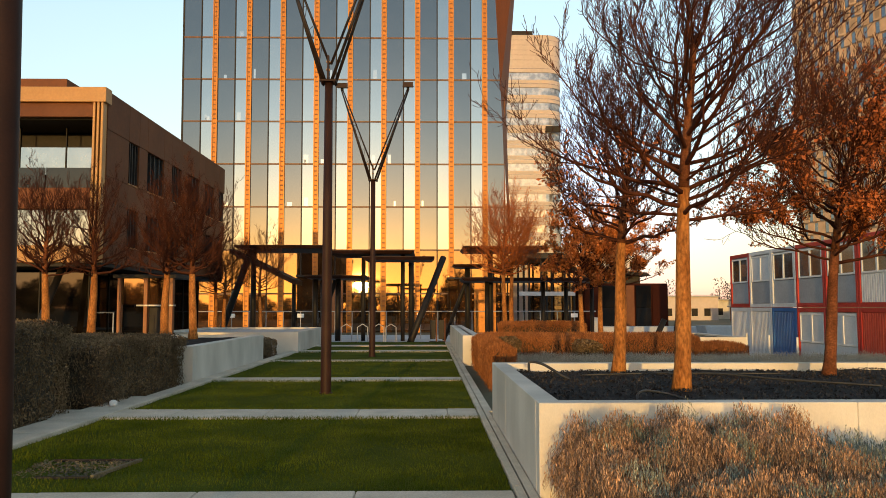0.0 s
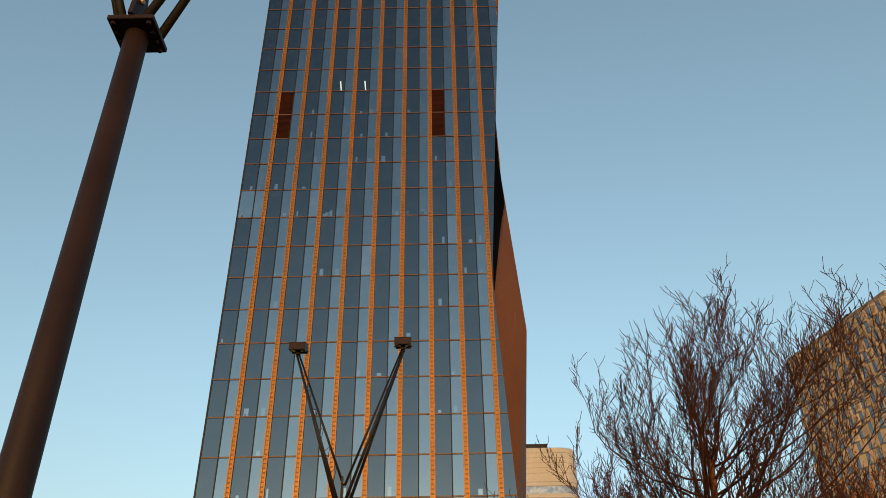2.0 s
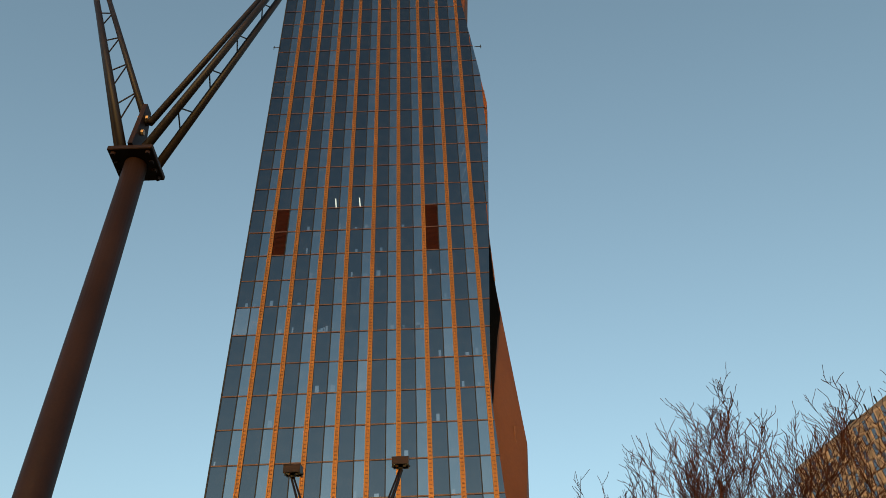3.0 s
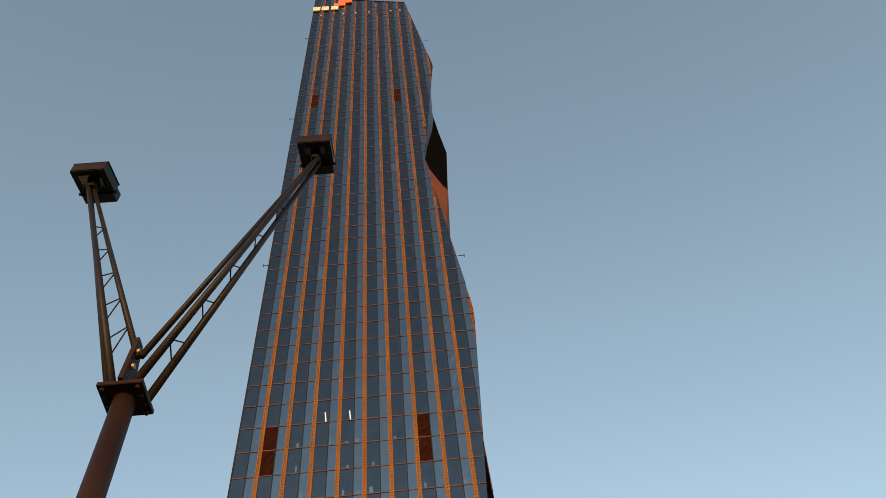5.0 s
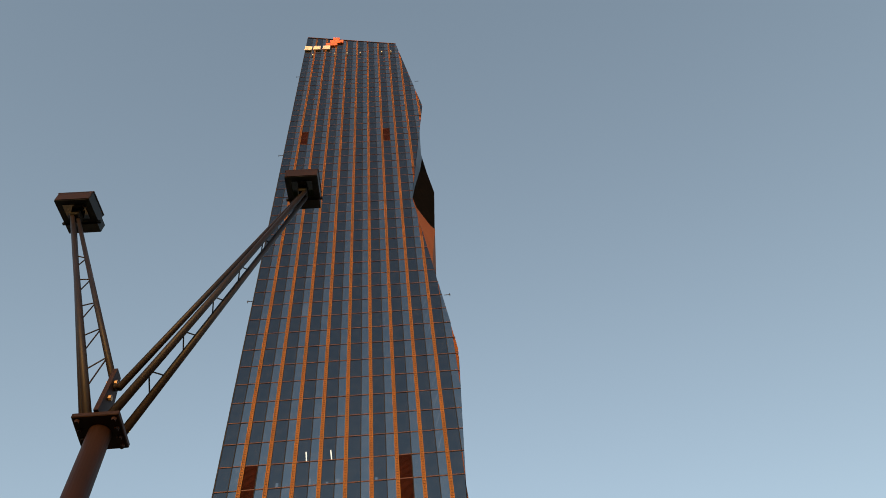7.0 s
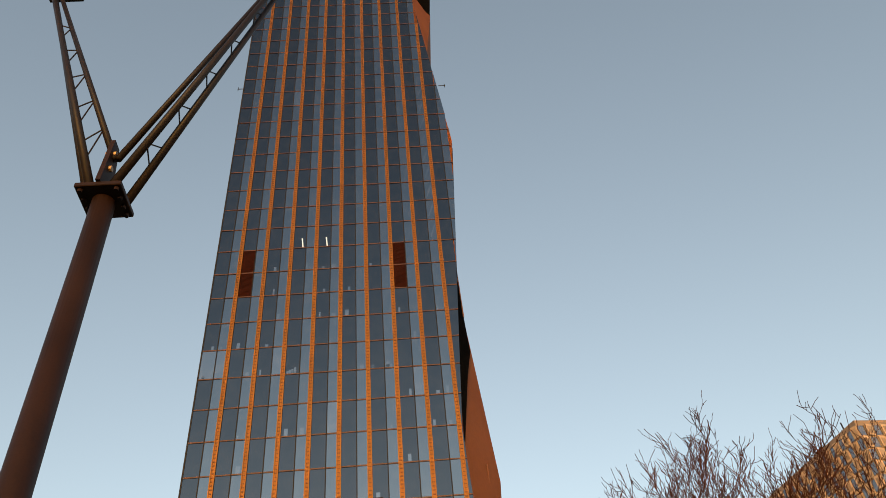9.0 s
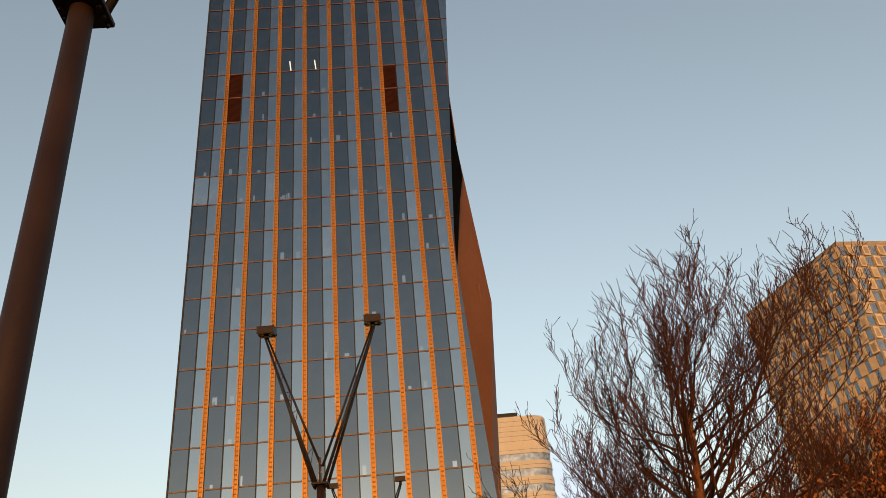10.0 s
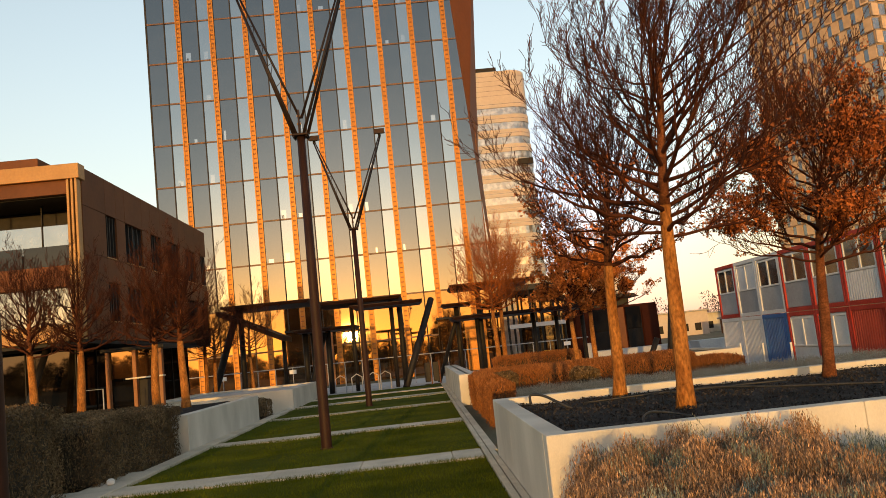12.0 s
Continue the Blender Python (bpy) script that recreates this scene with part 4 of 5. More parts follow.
def plate(c0, c1, z0, z1, front, back):
    """A piece of the facade between two columns and two heights, cut by the folded edge and the sloping roof; None if cut away."""
    pts = []
    for z, cs in ((z0, (c0, c1)), (z1, (c0, c1))):
        lim = along(FRONT, z)
        row = [min(col_x(c, z), lim) for c in cs]
        if row[0] >= lim - 0.01:
            row[0] = lim - 0.01
        pts.append(row)
    if pts[0][1] - pts[0][0] < 0.05 and pts[1][1] - pts[1][0] < 0.05:
        return None
    zt = [min(z1, roof_z(x)) for x in pts[1]]
    if min(zt) <= z0 + 0.05:
        return None
    f0, f1 = face_y(z0), face_y(z1)
    (a, b), (d, c) = pts[0], pts[1]
    return [(a, f0 - front, z0), (b, f0 - front, z0), (b, f0 + back, z0), (a, f0 + back, z0), (d, f1 - front, zt[0]), (c, f1 - front, zt[1]), (c, f1 + back, zt[1]), (d, f1 + back, zt[0])]


tower = thing("tower", "very tall glass tower with orange pilasters and folded edge", "skyscraper")
# body behind the glass
g = Geo()
zs = [-1.0, 20, 40.5, 42, 65, 87.6, 110, 134.6, 160, 184, 211, 237.5]
for z in zs:
    x0, x1, xb = col_x(0.07, z), along(FRONT, z), along(BACK, z)
    yf = face_y(z) + 0.2
    g.v += [(x0, yf, z), (x1 - 0.03, yf, z), (xb, 74.0, z), (xb, 104.0, z), (x0, 104.0, z)]
for k in range(len(zs) - 1):
    for i in range(5):
        a, b = k * 5 + i, k * 5 + (i + 1) % 5
        g.f.append((a, b, b + 5, a + 5))
g.f += [(4, 3, 2, 1, 0), tuple((len(zs) - 1) * 5 + i for i in range(5))]
body = part("body", g, M_SIDE, tower, "rust brown folded side cladding")
for z0, z1 in ((8, 41), (60, 75)):
    pts = []
    for z in (z0, z1):
        a, b = Vector((along(FRONT, z), face_y(z) + 0.2, z)), Vector((along(BACK, z), 74.0, z))
        pts.append(a.lerp(b, 0.62) + Vector((0.05, -0.03, 0)))
    part("seam", Geo().bar(pts[0], pts[1], 0.12, 0.12), M_RUNG, body)
# the folded side: flat black sheets, recess shade by colour alone, and a glazed facet, each given as (height, from, to)
# across the fold
def side_strip(name, rows, mat, label, out):
    g = Geo()
    for z, t0, t1 in rows:
        p, q = Vector((along(FRONT, z), face_y(z) + 0.2, z)), Vector((along(BACK, z), 74.0, z))
        for t in (t0, t1):
            g.v.append(tuple(p.lerp(q, t) + Vector((out, -out, 0))))
    g.f = [(2 * k, 2 * k + 1, 2 * k + 3, 2 * k + 2) for k in range(len(rows) - 1)]
    part(name, g, mat, body, label)


side_strip("edge_dark", [(41, 0.0, 0.03), (45.5, 0.0, 0.16), (50.5, 0.0, 0.34), (56, 0.0, 0.8), (62, 0.0, 0.97), (75, 0.0, 0.97), (86, 0.0, 0.97)], M_RECESS_DARK, "flat black sheet for recess shade along the folded edge", 0.03)
side_strip("edge_dark", [(95, 0.86, 0.98), (110, 0.66, 0.98), (120, 0.48, 0.98), (128, 0.26, 0.98), (135, 0.03, 0.98), (140, 0.06, 0.98), (150, 0.22, 0.98), (160, 0.45, 0.98), (168, 0.94, 0.98)], M_RECESS_DARK, "flat black sheet for recess shade along the folded edge", 0.03)
side_strip("side_glazing", [(134.6, 0.0, 0.02), (140, 0.0, 0.06), (150, 0.0, 0.22), (160, 0.0, 0.45), (168, 0.0, 0.94), (184, 0.0, 0.97)], M_GLASS, "grey glazed facet of the folded side", 0.035)

LOUVRES = {(1, 14), (1, 15), (7, 14), (7, 15), (1, 42), (1, 43), (7, 42), (7, 43)}
BLINDS = {(0, 11, 1), (2, 11, 1), (0, 11, 0), (4, 9, 1), (7, 10, 1), (2, 24, 1), (6, 33, 1)}
rng = np.random.RandomState(8)
far_wide, far_narrow = Geo(), Geo()
for r in range(-3, 66):
    for c in range(0, 11):
        for narrow, (a, b) in enumerate(((c + 0.079, c + 0.565), (c + 0.60, c + 0.921))):
            if c == 0 and not narrow:
                a = 0.075
            z0, z1 = row_z(r) + 0.06, row_z(r + 1) - 0.06
            if r == -3:
                z0 = -0.6
            tilt = rng.normal(0, 0.006)
            p = plate(a, b, z0, z1, 0.0, 0.05)
            if p is None:
                continue
            p = [(x, y + (tilt if i > 3 else 0), z) for i, (x, y, z) in enumerate(p)]
            if not narrow and (c, r) in LOUVRES:
                lv = part("louvre_panel", Geo().hexa(p), M_LOUVRE, tower, "dark brown louvred vent panel")
                g = Geo()
                for k in range(26):
                    z = z0 + 0.08 + k * 0.132
                    q = plate(a + 0.01, b - 0.01, z, z + 0.09, 0.05, -0.003)
                    g.hexa(q)
                part("louvre_slats", g, M_LOUVRE, lv, kind="stuff")
                continue
            mat = M_GLASS_PALE if narrow else M_GLASS
            if (c, r, narrow) in BLINDS:
                mat = M_BLIND
            if r < -1:
                mat = M_GLASS_DARK
            if -1 <= r <= 14 or mat in (M_BLIND,):
                part("pane", Geo().hexa(p), mat, tower)
            elif r < -1:
                part("lobby_pane", Geo().hexa(p), mat, tower)
            else:
                (far_narrow if narrow else far_wide).hexa(p)
part("upper_wide_panes", far_wide, M_GLASS, tower, kind="stuff")
part("upper_narrow_panes", far_narrow, M_GLASS_PALE, tower, kind="stuff")
def upright(profile, rows):
    """A continuous upright of the facade: profile points (column, metres before the glass), swept up the rows until cut off."""
    g, n, prev = Geo(), len(profile), None
    for r in rows:
        z = row_z(r) if r > -3 else -0.5
        lim = along(FRONT, z)
        xs = [col_x(c, z) for c, _ in profile]
        if max(xs) > lim or z > roof_z(max(xs)):
            prev = None
            continue
        base = len(g.v)
        g.v += [(x, face_y(z) - d, z) for x, (_, d) in zip(xs, profile)]
        if prev is not None:
            g.f += [(prev + i, prev + (i + 1) % n, base + (i + 1) % n, base + i) for i in range(n)]
        prev = base
    return g


for c in range(1, 11):
    g = upright([(c - 0.078, -0.06), (c - 0.078, 0.16), (c - 0.045, 0.16), (c - 0.045, 0.08), (c + 0.045, 0.08), (c + 0.045, 0.16), (c + 0.078, 0.16), (c + 0.078, -0.06)], range(-3, 67))
    if not g.f:
        continue
    ob = part("pilaster", g, M_PILASTER, tower, "orange perforated metal pilaster")
    rungs = Geo()
    for r in range(-3, 66):
        z0, z1 = (row_z(r) if r > -3 else -0.5), row_z(r + 1)
        k = int((z1 - z0) / 0.404)
        for j in range(k):
            zz = z0 + (j + 0.5) * (z1 - z0) / k
            p = plate(c - 0.044, c + 0.044, zz - 0.05, zz + 0.05, 0.12, -0.082)
            if p and p[1][0] - p[0][0] > 0.2:
                rungs.hexa(p)
    part("rung_ladder", rungs, M_RUNG, ob, kind="stuff")
for c in range(0, 11):
    profile = [(c + 0.567, -0.06), (c + 0.567, 0.07), (c + 0.598, 0.07), (c + 0.598, -0.06)]
    run = []
    for r in list(range(-3, 67)) + [None]:
        z = None if r is None else (row_z(r) if r > -3 else -0.5)
        if r is not None and col_x(c + 0.598, z) <= along(FRONT, z) and z <= roof_z(col_x(c + 0.598, z)):
            run.append(r)
            continue
        if len(run) > 1:
            part("mullion", upright(profile, run), M_BLACK, tower)
        run = []
for r in range(-2, 66):
    p = plate(0.07, 11.0, row_z(r) - 0.065, row_z(r) + 0.065, 0.05, 0.06)
    if p:
        part("transom", Geo().hexa(p), M_TRANSOM, tower)
part("corner_post", Geo().hexa([(col_x(0.02, z), face_y(z) - 0.04 + d, z) if s == 0 else (col_x(0.072, z), face_y(z) - 0.04 + d, z) for z in (-0.5, 249.3) for s, d in ((0, 0), (1, 0), (1, 0.3), (0, 0.3))]), M_BLACK, tower)
# parapet cap on the sloping roof edge
g = Geo()
xa, xb = col_x(0.07, 249), along(FRONT, 238.5)
g.hexa([(xa, 67.4, roof_z(xa)), (xb, 67.4, roof_z(xb)), (xb, 69.5, roof_z(xb)), (xa, 69.5, roof_z(xa)), (xa, 67.4, roof_z(xa) + 0.35), (xb, 67.4, roof_z(xb) + 0.35), (xb, 69.5, roof_z(xb) + 0.35), (xa, 69.5, roof_z(xa) + 0.35)])
g.hexa([(xa, 68.2, 236), (xb, 68.2, 236), (xb, 68.6, 236), (xa, 68.6, 236), (xa, 68.2, roof_z(xa)), (xb, 68.2, roof_z(xb)), (xb, 68.6, roof_z(xb)), (xa, 68.6, roof_z(xa))])
part("parapet", g, M_TRANSOM, tower)
# stairs seen through the last column of panes, and two lit tubes
for k in range(9):
    z = row_z(16 + k) + 0.5
    xa, xb = col_x(8.64, z), col_x(8.88, z + 2.3)
    y = face_y(z) - 0.012
    part("stair_flight", Geo().hexa([(xa, y - 0.01, z), (xa + 0.12, y - 0.01, z), (xa + 0.12, y + 0.01, z), (xa, y + 0.01, z), (xb - 0.1, y - 0.01, z + 2.2), (xb + 0.12, y - 0.01, z + 2.2), (xb + 0.12, y + 0.01, z + 2.2), (xb - 0.1, y + 0.01, z + 2.2)]), M_BLIND, tower, "pale stair flight behind the glass")
for x in (-11.4, -8.55):
    part("light_tube", Geo().hexa([(x - 0.08 + s, y, z) for z in (69.0 - 0.75, 69.75) for s, y in ((0.15 if z < 69 else 0, face_y(69) - 0.06), (0.28 if z < 69 else 0.13, face_y(69) - 0.06), (0.28 if z < 69 else 0.13, face_y(69) - 0.03), (0.15 if z < 69 else 0, face_y(69) - 0.03))]), M_LIT, tower, "lit white tube behind the glass")
# objects left on window sills: lighter patches low in the panes
for k in range(80):
    r, c, nrw = rng.randint(0, 16), rng.randint(0, 9), rng.randint(0, 2)
    if (c, r) in LOUVRES:
        continue
    a = c + (0.60 + rng.uniform(0.02, 0.12) if nrw else 0.10 + rng.uniform(0.02, 0.3))
    w, hh = rng.uniform(0.05, 0.16), rng.uniform(0.3, 0.95)
    z = row_z(r) + 0.065
    p = plate(a, min(a + w, c + (0.9 if nrw else 0.56)), z, z + hh, 0.008, -0.003)
    if p:
        part("sill_clutter", Geo().hexa(p), M_SILL, tower)
# roof sign: letters are left as plain shapes
sign = thing("roof_sign", "cream and orange red sign shapes on the tower top", "sign")
def on_face(x0, x1, z0, z1, mat, name):
    y = face_y(z0) - 0.5
    part(name, Geo().box((x0, y, z0), (x1, y + 0.4, z1), 0.05), mat, sign)
for x in (-22.6, -20.1, -17.3):
    on_face(x, x + 2.1, 234.6, 238.0, M_CREAM, "sign_bar")
on_face(-16.6, -13.2, 238.2, 240.8, M_ORANGE, "sign_block")
on_face(-15.4, -11.4, 241.0, 243.6, M_ORANGE, "sign_block")
on_face(-14.6, -12.6, 243.7, 246.4, M_ORANGE, "sign_block")
for x in (-19.9, -13.6, -10.0, -6.2, 0.0, 2.6):
    lamp = solo("roof_lamp", Geo().box((x - 0.22, face_y(229) - 0.6, 229.0), (x + 0.22, face_y(229) - 0.02, 229.5), 0.05), M_WHITE, "small white floodlight on the tower top", "lamp", "tower top lights")
for x, z in ((-22.35, 210.0), (-22.0, 157.0), (-21.4, 102.0), (7.3, 100.5), (8.2, 202.0)):
    solo("facade_bracket", Geo().tube([(x - 0.9 if x < 0 else x - 0.1, face_y(z) - 0.15, z), (x + 0.1 if x < 0 else x + 0.9, face_y(z) - 0.15, z)], [0.06, 0.06], 6).tube([(x - 0.8 if x < 0 else x + 0.8, face_y(z) - 0.15, z - 0.4), (x - 0.8 if x < 0 else x + 0.8, face_y(z) - 0.15, z + 0.4)], [0.05, 0.05], 6), M_BLACK, "small dark anchor bracket on the tower edge", "bracket", "tower brackets")


# ---- entrance canopies, columns and rail before the tower ----
def canopy(label, x0, x1, y0, y1, z, t=0.17):
    ob = thing("canopy", label, "canopy", "entrance canopies")
    part("slab", Geo().hexa([(x0 + 0.15, y0 + 0.15, z - t), (x1 - 0.15, y0 + 0.15, z - t), (x1 - 0.15, y1, z - t), (x0 + 0.15, y1, z - t), (x0, y0, z - 0.05), (x1, y0, z - 0.05), (x1, y1, z - 0.05), (x0, y1, z - 0.05)]), M_POLE, ob)
    part("edge_strip", Geo().box((x0, y0, z - 0.046), (x1, y1, z), 0.008), M_POLE, ob, "bronze roof edge")
    return ob


def column(p, q, r, label):
    solo("column", Geo().tube([p, q], [r, r], 12), M_BLACK, label, "column", "canopy columns", smooth=True)


for x0, x1, y0, y1, z in ((-10.1, -5.5, 41, 45, 4.84), (-5.2, -0.75, 40, 44, 4.50), (-3.3, 0.3, 39, 41.5, 4.12), (-6.6, -3.3, 42, 45, 3.30), (1.8, 6.2, 41, 45, 4.80), (1.35, 3.1, 43, 45, 3.95), (1.7, 6.5, 40.5, 44, 3.12), (6.6, 9.5, 40.5, 44, 3.12)):
    canopy("flat dark canopy with a bronze edge", x0, x1, y0, y1, z)
for x, y, top in ((-3.45, 42.0, 4.335), (-1.35, 41.6, 4.335), (-0.95, 43.5, 4.335), (-3.05, 43.5, 4.335), (-6.2, 43.5, 3.135), (-5.9, 44.5, 3.135), (-4.9, 43.0, 3.135), (3.1, 42.0, 2.955), (3.4, 43.5, 4.635), (2.2, 44.5, 3.785), (6.1, 42.0, 2.955), (-9.7, 44.0, 4.675), (7.4, 42.5, 2.955), (8.8, 42.5, 2.955)):
    column((x, y, ground_height(x, y)), (x, y, top), 0.11 if y < 43 else 0.15, "upright black steel canopy column")
wing = thing("canopy", "slanting dark canopy wing beside the entrance", "canopy", "entrance canopies")
part("slab", Geo().hexa([(-10.3, 41, 4.4), (-7.0, 41, 2.8), (-7.0, 44, 2.8), (-10.3, 44, 4.4), (-10.3, 41, 4.66), (-7.0, 41, 3.06), (-7.0, 44, 3.06), (-10.3, 44, 4.66)]), M_POLE, wing)
column((-7.2, 42.5, -0.2), (-7.2, 42.5, 2.9), 0.11, "upright black steel canopy column")
column((-0.85, 36.9, -0.05), (0.75, 40.0, 4.1), 0.16, "slanting black steel canopy column")
column((-11.2, 42.5, -0.2), (-9.4, 42.0, 4.68), 0.18, "slanting black steel canopy column")
column((-5.9, 41.0, -0.2), (-5.0, 42.5, 3.0), 0.13, "slanting black steel canopy column")
column((0.9, 46.0, -0.3), (2.1, 44.0, 3.05), 0.11, "slanting black steel canopy column")
column((-12.7, 25.3, 0.0), (-12.0, 26.2, 3.02), 0.11, "slanting black steel column under the overhang")
column((12.6, 45.5, -1.2), (13.6, 45.5, 0.9), 0.16, "slanting black steel column on the square")
column((14.3, 46.0, -1.0), (14.9, 46.0, 3.0), 0.2, "slanting black mast beyond the square")

# glass front and doors of the lobby
lob = thing("lobby_entrance", "warm glass lobby entrance with orange leaves, one as glowing glass", "entrance")
for x0, x1, mat in ((-10.9, -9.0, M_GLASS_DARK), (-8.95, -7.1, M_DOOR)):
    leaf = part("door_leaf", Geo().box((x0, 65.72, -0.5), (x1, 65.86, 4.1), 0.02), mat, lob)
    part("pull_bar", Geo().tube([(x1 - 0.2, 65.62, 0.7), (x1 - 0.2, 65.62, 2.2)], [0.03, 0.03], 6), M_BLACK, leaf)
# the copper leaf is lobby glass with its orange glow painted as colour
for x0, x1, mat in ((1.6, 3.6, M_GLASS_DARK), (3.8, 5.6, M_PILASTER)):
    leaf = part("door_leaf", Geo().box((x0, 65.72, -0.5), (x1, 65.86, 3.9), 0.02), mat, lob)
    part("pull_bar", Geo().tube([(x0 + 0.2, 65.62, 0.7), (x0 + 0.2, 65.62, 2.2)], [0.03, 0.03], 6), M_BLACK, leaf)
part("lintel", Geo().box((-11.0, 65.66, 4.12), (-7.0, 65.88, 4.3), 0.02), M_BLACK, lob)
part("lintel", Geo().box((1.5, 65.66, 3.92), (5.7, 65.88, 4.1), 0.02), M_BLACK, lob)
rail = thing("guard_rail", "thin steel guard rail across the plaza", "railing")
for k in range(26):
    x = -17.0 + k * 1.1
    part("post", Geo().tube([(x, 51.0, -0.45), (x, 51.0, 1.32)], [0.025, 0.025], 6), M_GREY, rail)
part("handrail", Geo().tube([(-17.2, 51.0, 1.34), (10.8, 51.0, 1.34)], [0.03, 0.03], 8), M_GREY, rail)
for x in (-12.6, -8.2, -0.5, 3.9, 9.4):
    solo("notice_plate", Geo().box((x - 0.22, 50.95, 0.95), (x + 0.22, 50.98, 1.2), 0.004), M_WHITE, "small white notice plate on the rail", "sign", "rail notices")
# dark advertising stands and bicycle stands
for x in (0.22, 0.62):
    st = thing("display_stand", "upright dark display stand on the paving", "display stand", "display stands")
    part("panel", Geo().box((x - 0.15, 37.5, 0.1), (x + 0.12, 37.58, 1.0), 0.01), M_BLACK, st)
    part("frame", Geo().box((x + 0.13, 37.47, -0.05), (x + 0.19, 37.6, 1.08), 0.008), M_BROWN, st)
    part("base", Geo().box((x - 0.18, 37.35, -0.05), (x + 0.19, 37.75, 0.0), 0.008), M_BLACK, st)
for x in (-4.3, -3.5, -2.7, -2.1):
    solo("bicycle_stand", Geo().tube([(x, 39.2, -0.15), (x, 39.2, 0.62), (x + 0.25, 39.25, 0.78), (x + 0.5, 39.3, 0.62), (x + 0.5, 39.3, -0.15)], [0.025] * 5, 6), M_GREY, "bent steel bicycle stand on the paving", "bicycle stand", "bicycle stands")
sbk = thing("bench_block", "low grey stone bench block on the terrace", "bench")
part("block", Geo().box((-15.6, 44.5, -0.1), (-10.8, 45.3, 0.42), 0.03), M_GREY, sbk)

# ---- brown office building ----
office = thing("office_building", "brown metal office building with tan fascia and overhang", "office building")
BX, BY = -16.05, 39.0
def bpart(name, a, b, mat, parent=None, label="", c=0.015):
    return part(name, Geo().box(a, b, c), mat, parent or office, label)
bpart("roof_fascia", (-26, BY - 0.25, 11.75), (BX + 0.1, BY + 0.5, 12.5), M_GOLD, label="tan metal roof fascia")
bpart("roof_slab", (-26, BY + 0.5, 11.9), (BX - 0.3, BY + 8, 12.35), M_BROWN)
bpart("roof_slab", (BX - 8, BY + 8.004, 11.9), (BX - 0.3, 62.2, 12.35), M_BROWN)
bpart("roof_plant", (-26, BY + 3, 12.36), (-19.4, BY + 5, 13.85), M_BROWN)
bpart("upper_beam", (-26, BY, 11.05), (BX - 0.6, BY + 0.4, 11.746), M_BROWN)
# black ceiling and back wall put the loggia's shade into their colour
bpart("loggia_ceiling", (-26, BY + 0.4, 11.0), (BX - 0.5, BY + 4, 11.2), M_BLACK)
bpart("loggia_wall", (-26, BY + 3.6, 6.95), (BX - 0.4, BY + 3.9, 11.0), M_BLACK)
for k in range(3):
    x = -18.9 - k * 2.4
    bpart("loggia_pane", (x, BY + 2.2, 8.5), (x + 2.34, BY + 2.26, 9.95), M_GREYPANE, c=0.004)
    bpart("loggia_mullion", (x + 2.34, BY + 2.15, 8.5), (x + 2.4, BY + 2.3, 11.0), M_BLACK, c=0.004)
    bpart("balustrade_pane", (x, BY + 0.05, 7.5), (x + 2.34, BY + 0.1, 8.5), M_GROUND_GLASS, c=0.004)
    bpart("ribbon_pane", (x, BY + 0.3, 4.66), (x + 2.34, BY + 0.36, 6.45), M_GREYPANE, c=0.004)
    bpart("ribbon_mullion", (x + 2.34, BY + 0.22, 4.66), (x + 2.4, BY + 0.42, 6.45), M_BLACK, c=0.004)
bpart("loggia_floor", (-26, BY, 6.95), (BX - 0.6, BY + 4, 7.5), M_BROWN)
bpart("middle_beam", (-26, BY - 0.05, 6.45), (BX - 0.6, BY + 0.4, 6.946), M_BROWN)
bpart("lower_fascia", (-26, BY - 0.1, 3.8), (BX - 0.6, BY + 0.4, 4.64), M_GOLD, label="tan metal fascia over the ground floor")
for k in range(3):
    bpart("corner_fin", (BX - 0.56 + k * 0.2, BY - 0.18, 3.8), (BX - 0.44 + k * 0.2, BY + 0.3, 11.75), M_GOLD)
# black soffits carry the shade under the overhang as colour
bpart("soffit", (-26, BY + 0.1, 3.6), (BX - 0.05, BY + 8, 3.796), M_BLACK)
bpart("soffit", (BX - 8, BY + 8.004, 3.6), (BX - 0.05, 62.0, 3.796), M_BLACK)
# side wall of metal panels with tall paired windows
edges = [39.3, 42.2, 43.7, 45.0, 47.8, 49.3, 51.2, 52.6, 55.2, 56.6, 59.0, 60.4, 62.0]
for k in range(len(edges) - 1):
    y0, y1 = edges[k], edges[k + 1]
    win = k % 2 == 1
    for z0, z1, opening in ((3.8, 4.75, 0), (4.756, 6.85, 1), (6.856, 8.15, 0), (8.156, 10.5, 1), (10.506, 12.45, 0)):
        if win and opening:
            w = bpart("window", (BX - 0.30, y0, z0), (BX - 0.24, y1, z1), M_GREYPANE, c=0.004)
            for t in (0.0, 0.28, 0.5, 0.78, 1.0):
                yy = y0 + (y1 - y0) * t
                part("window_frame", Geo().box((BX - 0.24, yy - 0.05, z0), (BX - 0.1, yy + 0.05, z1), 0.006), M_BLACK, w)
            part("sill", Geo().box((BX - 0.24, y0, z0), (BX + 0.03, y1, z0 + 0.06), 0.006), M_GOLD, w)
        else:
            bpart("wall_panel", (BX - 0.25, y0 + 0.006, z0), (BX, y1 - 0.006, z1 - 0.008), M_BROWN)
bpart("core", (-25.8, BY + 4, 3.8), (BX - 0.32, BY + 8, 11.88), M_BROWN)
bpart("core", (BX - 8, BY + 8.004, 3.8), (BX - 0.32, 61.9, 11.88), M_BROWN)
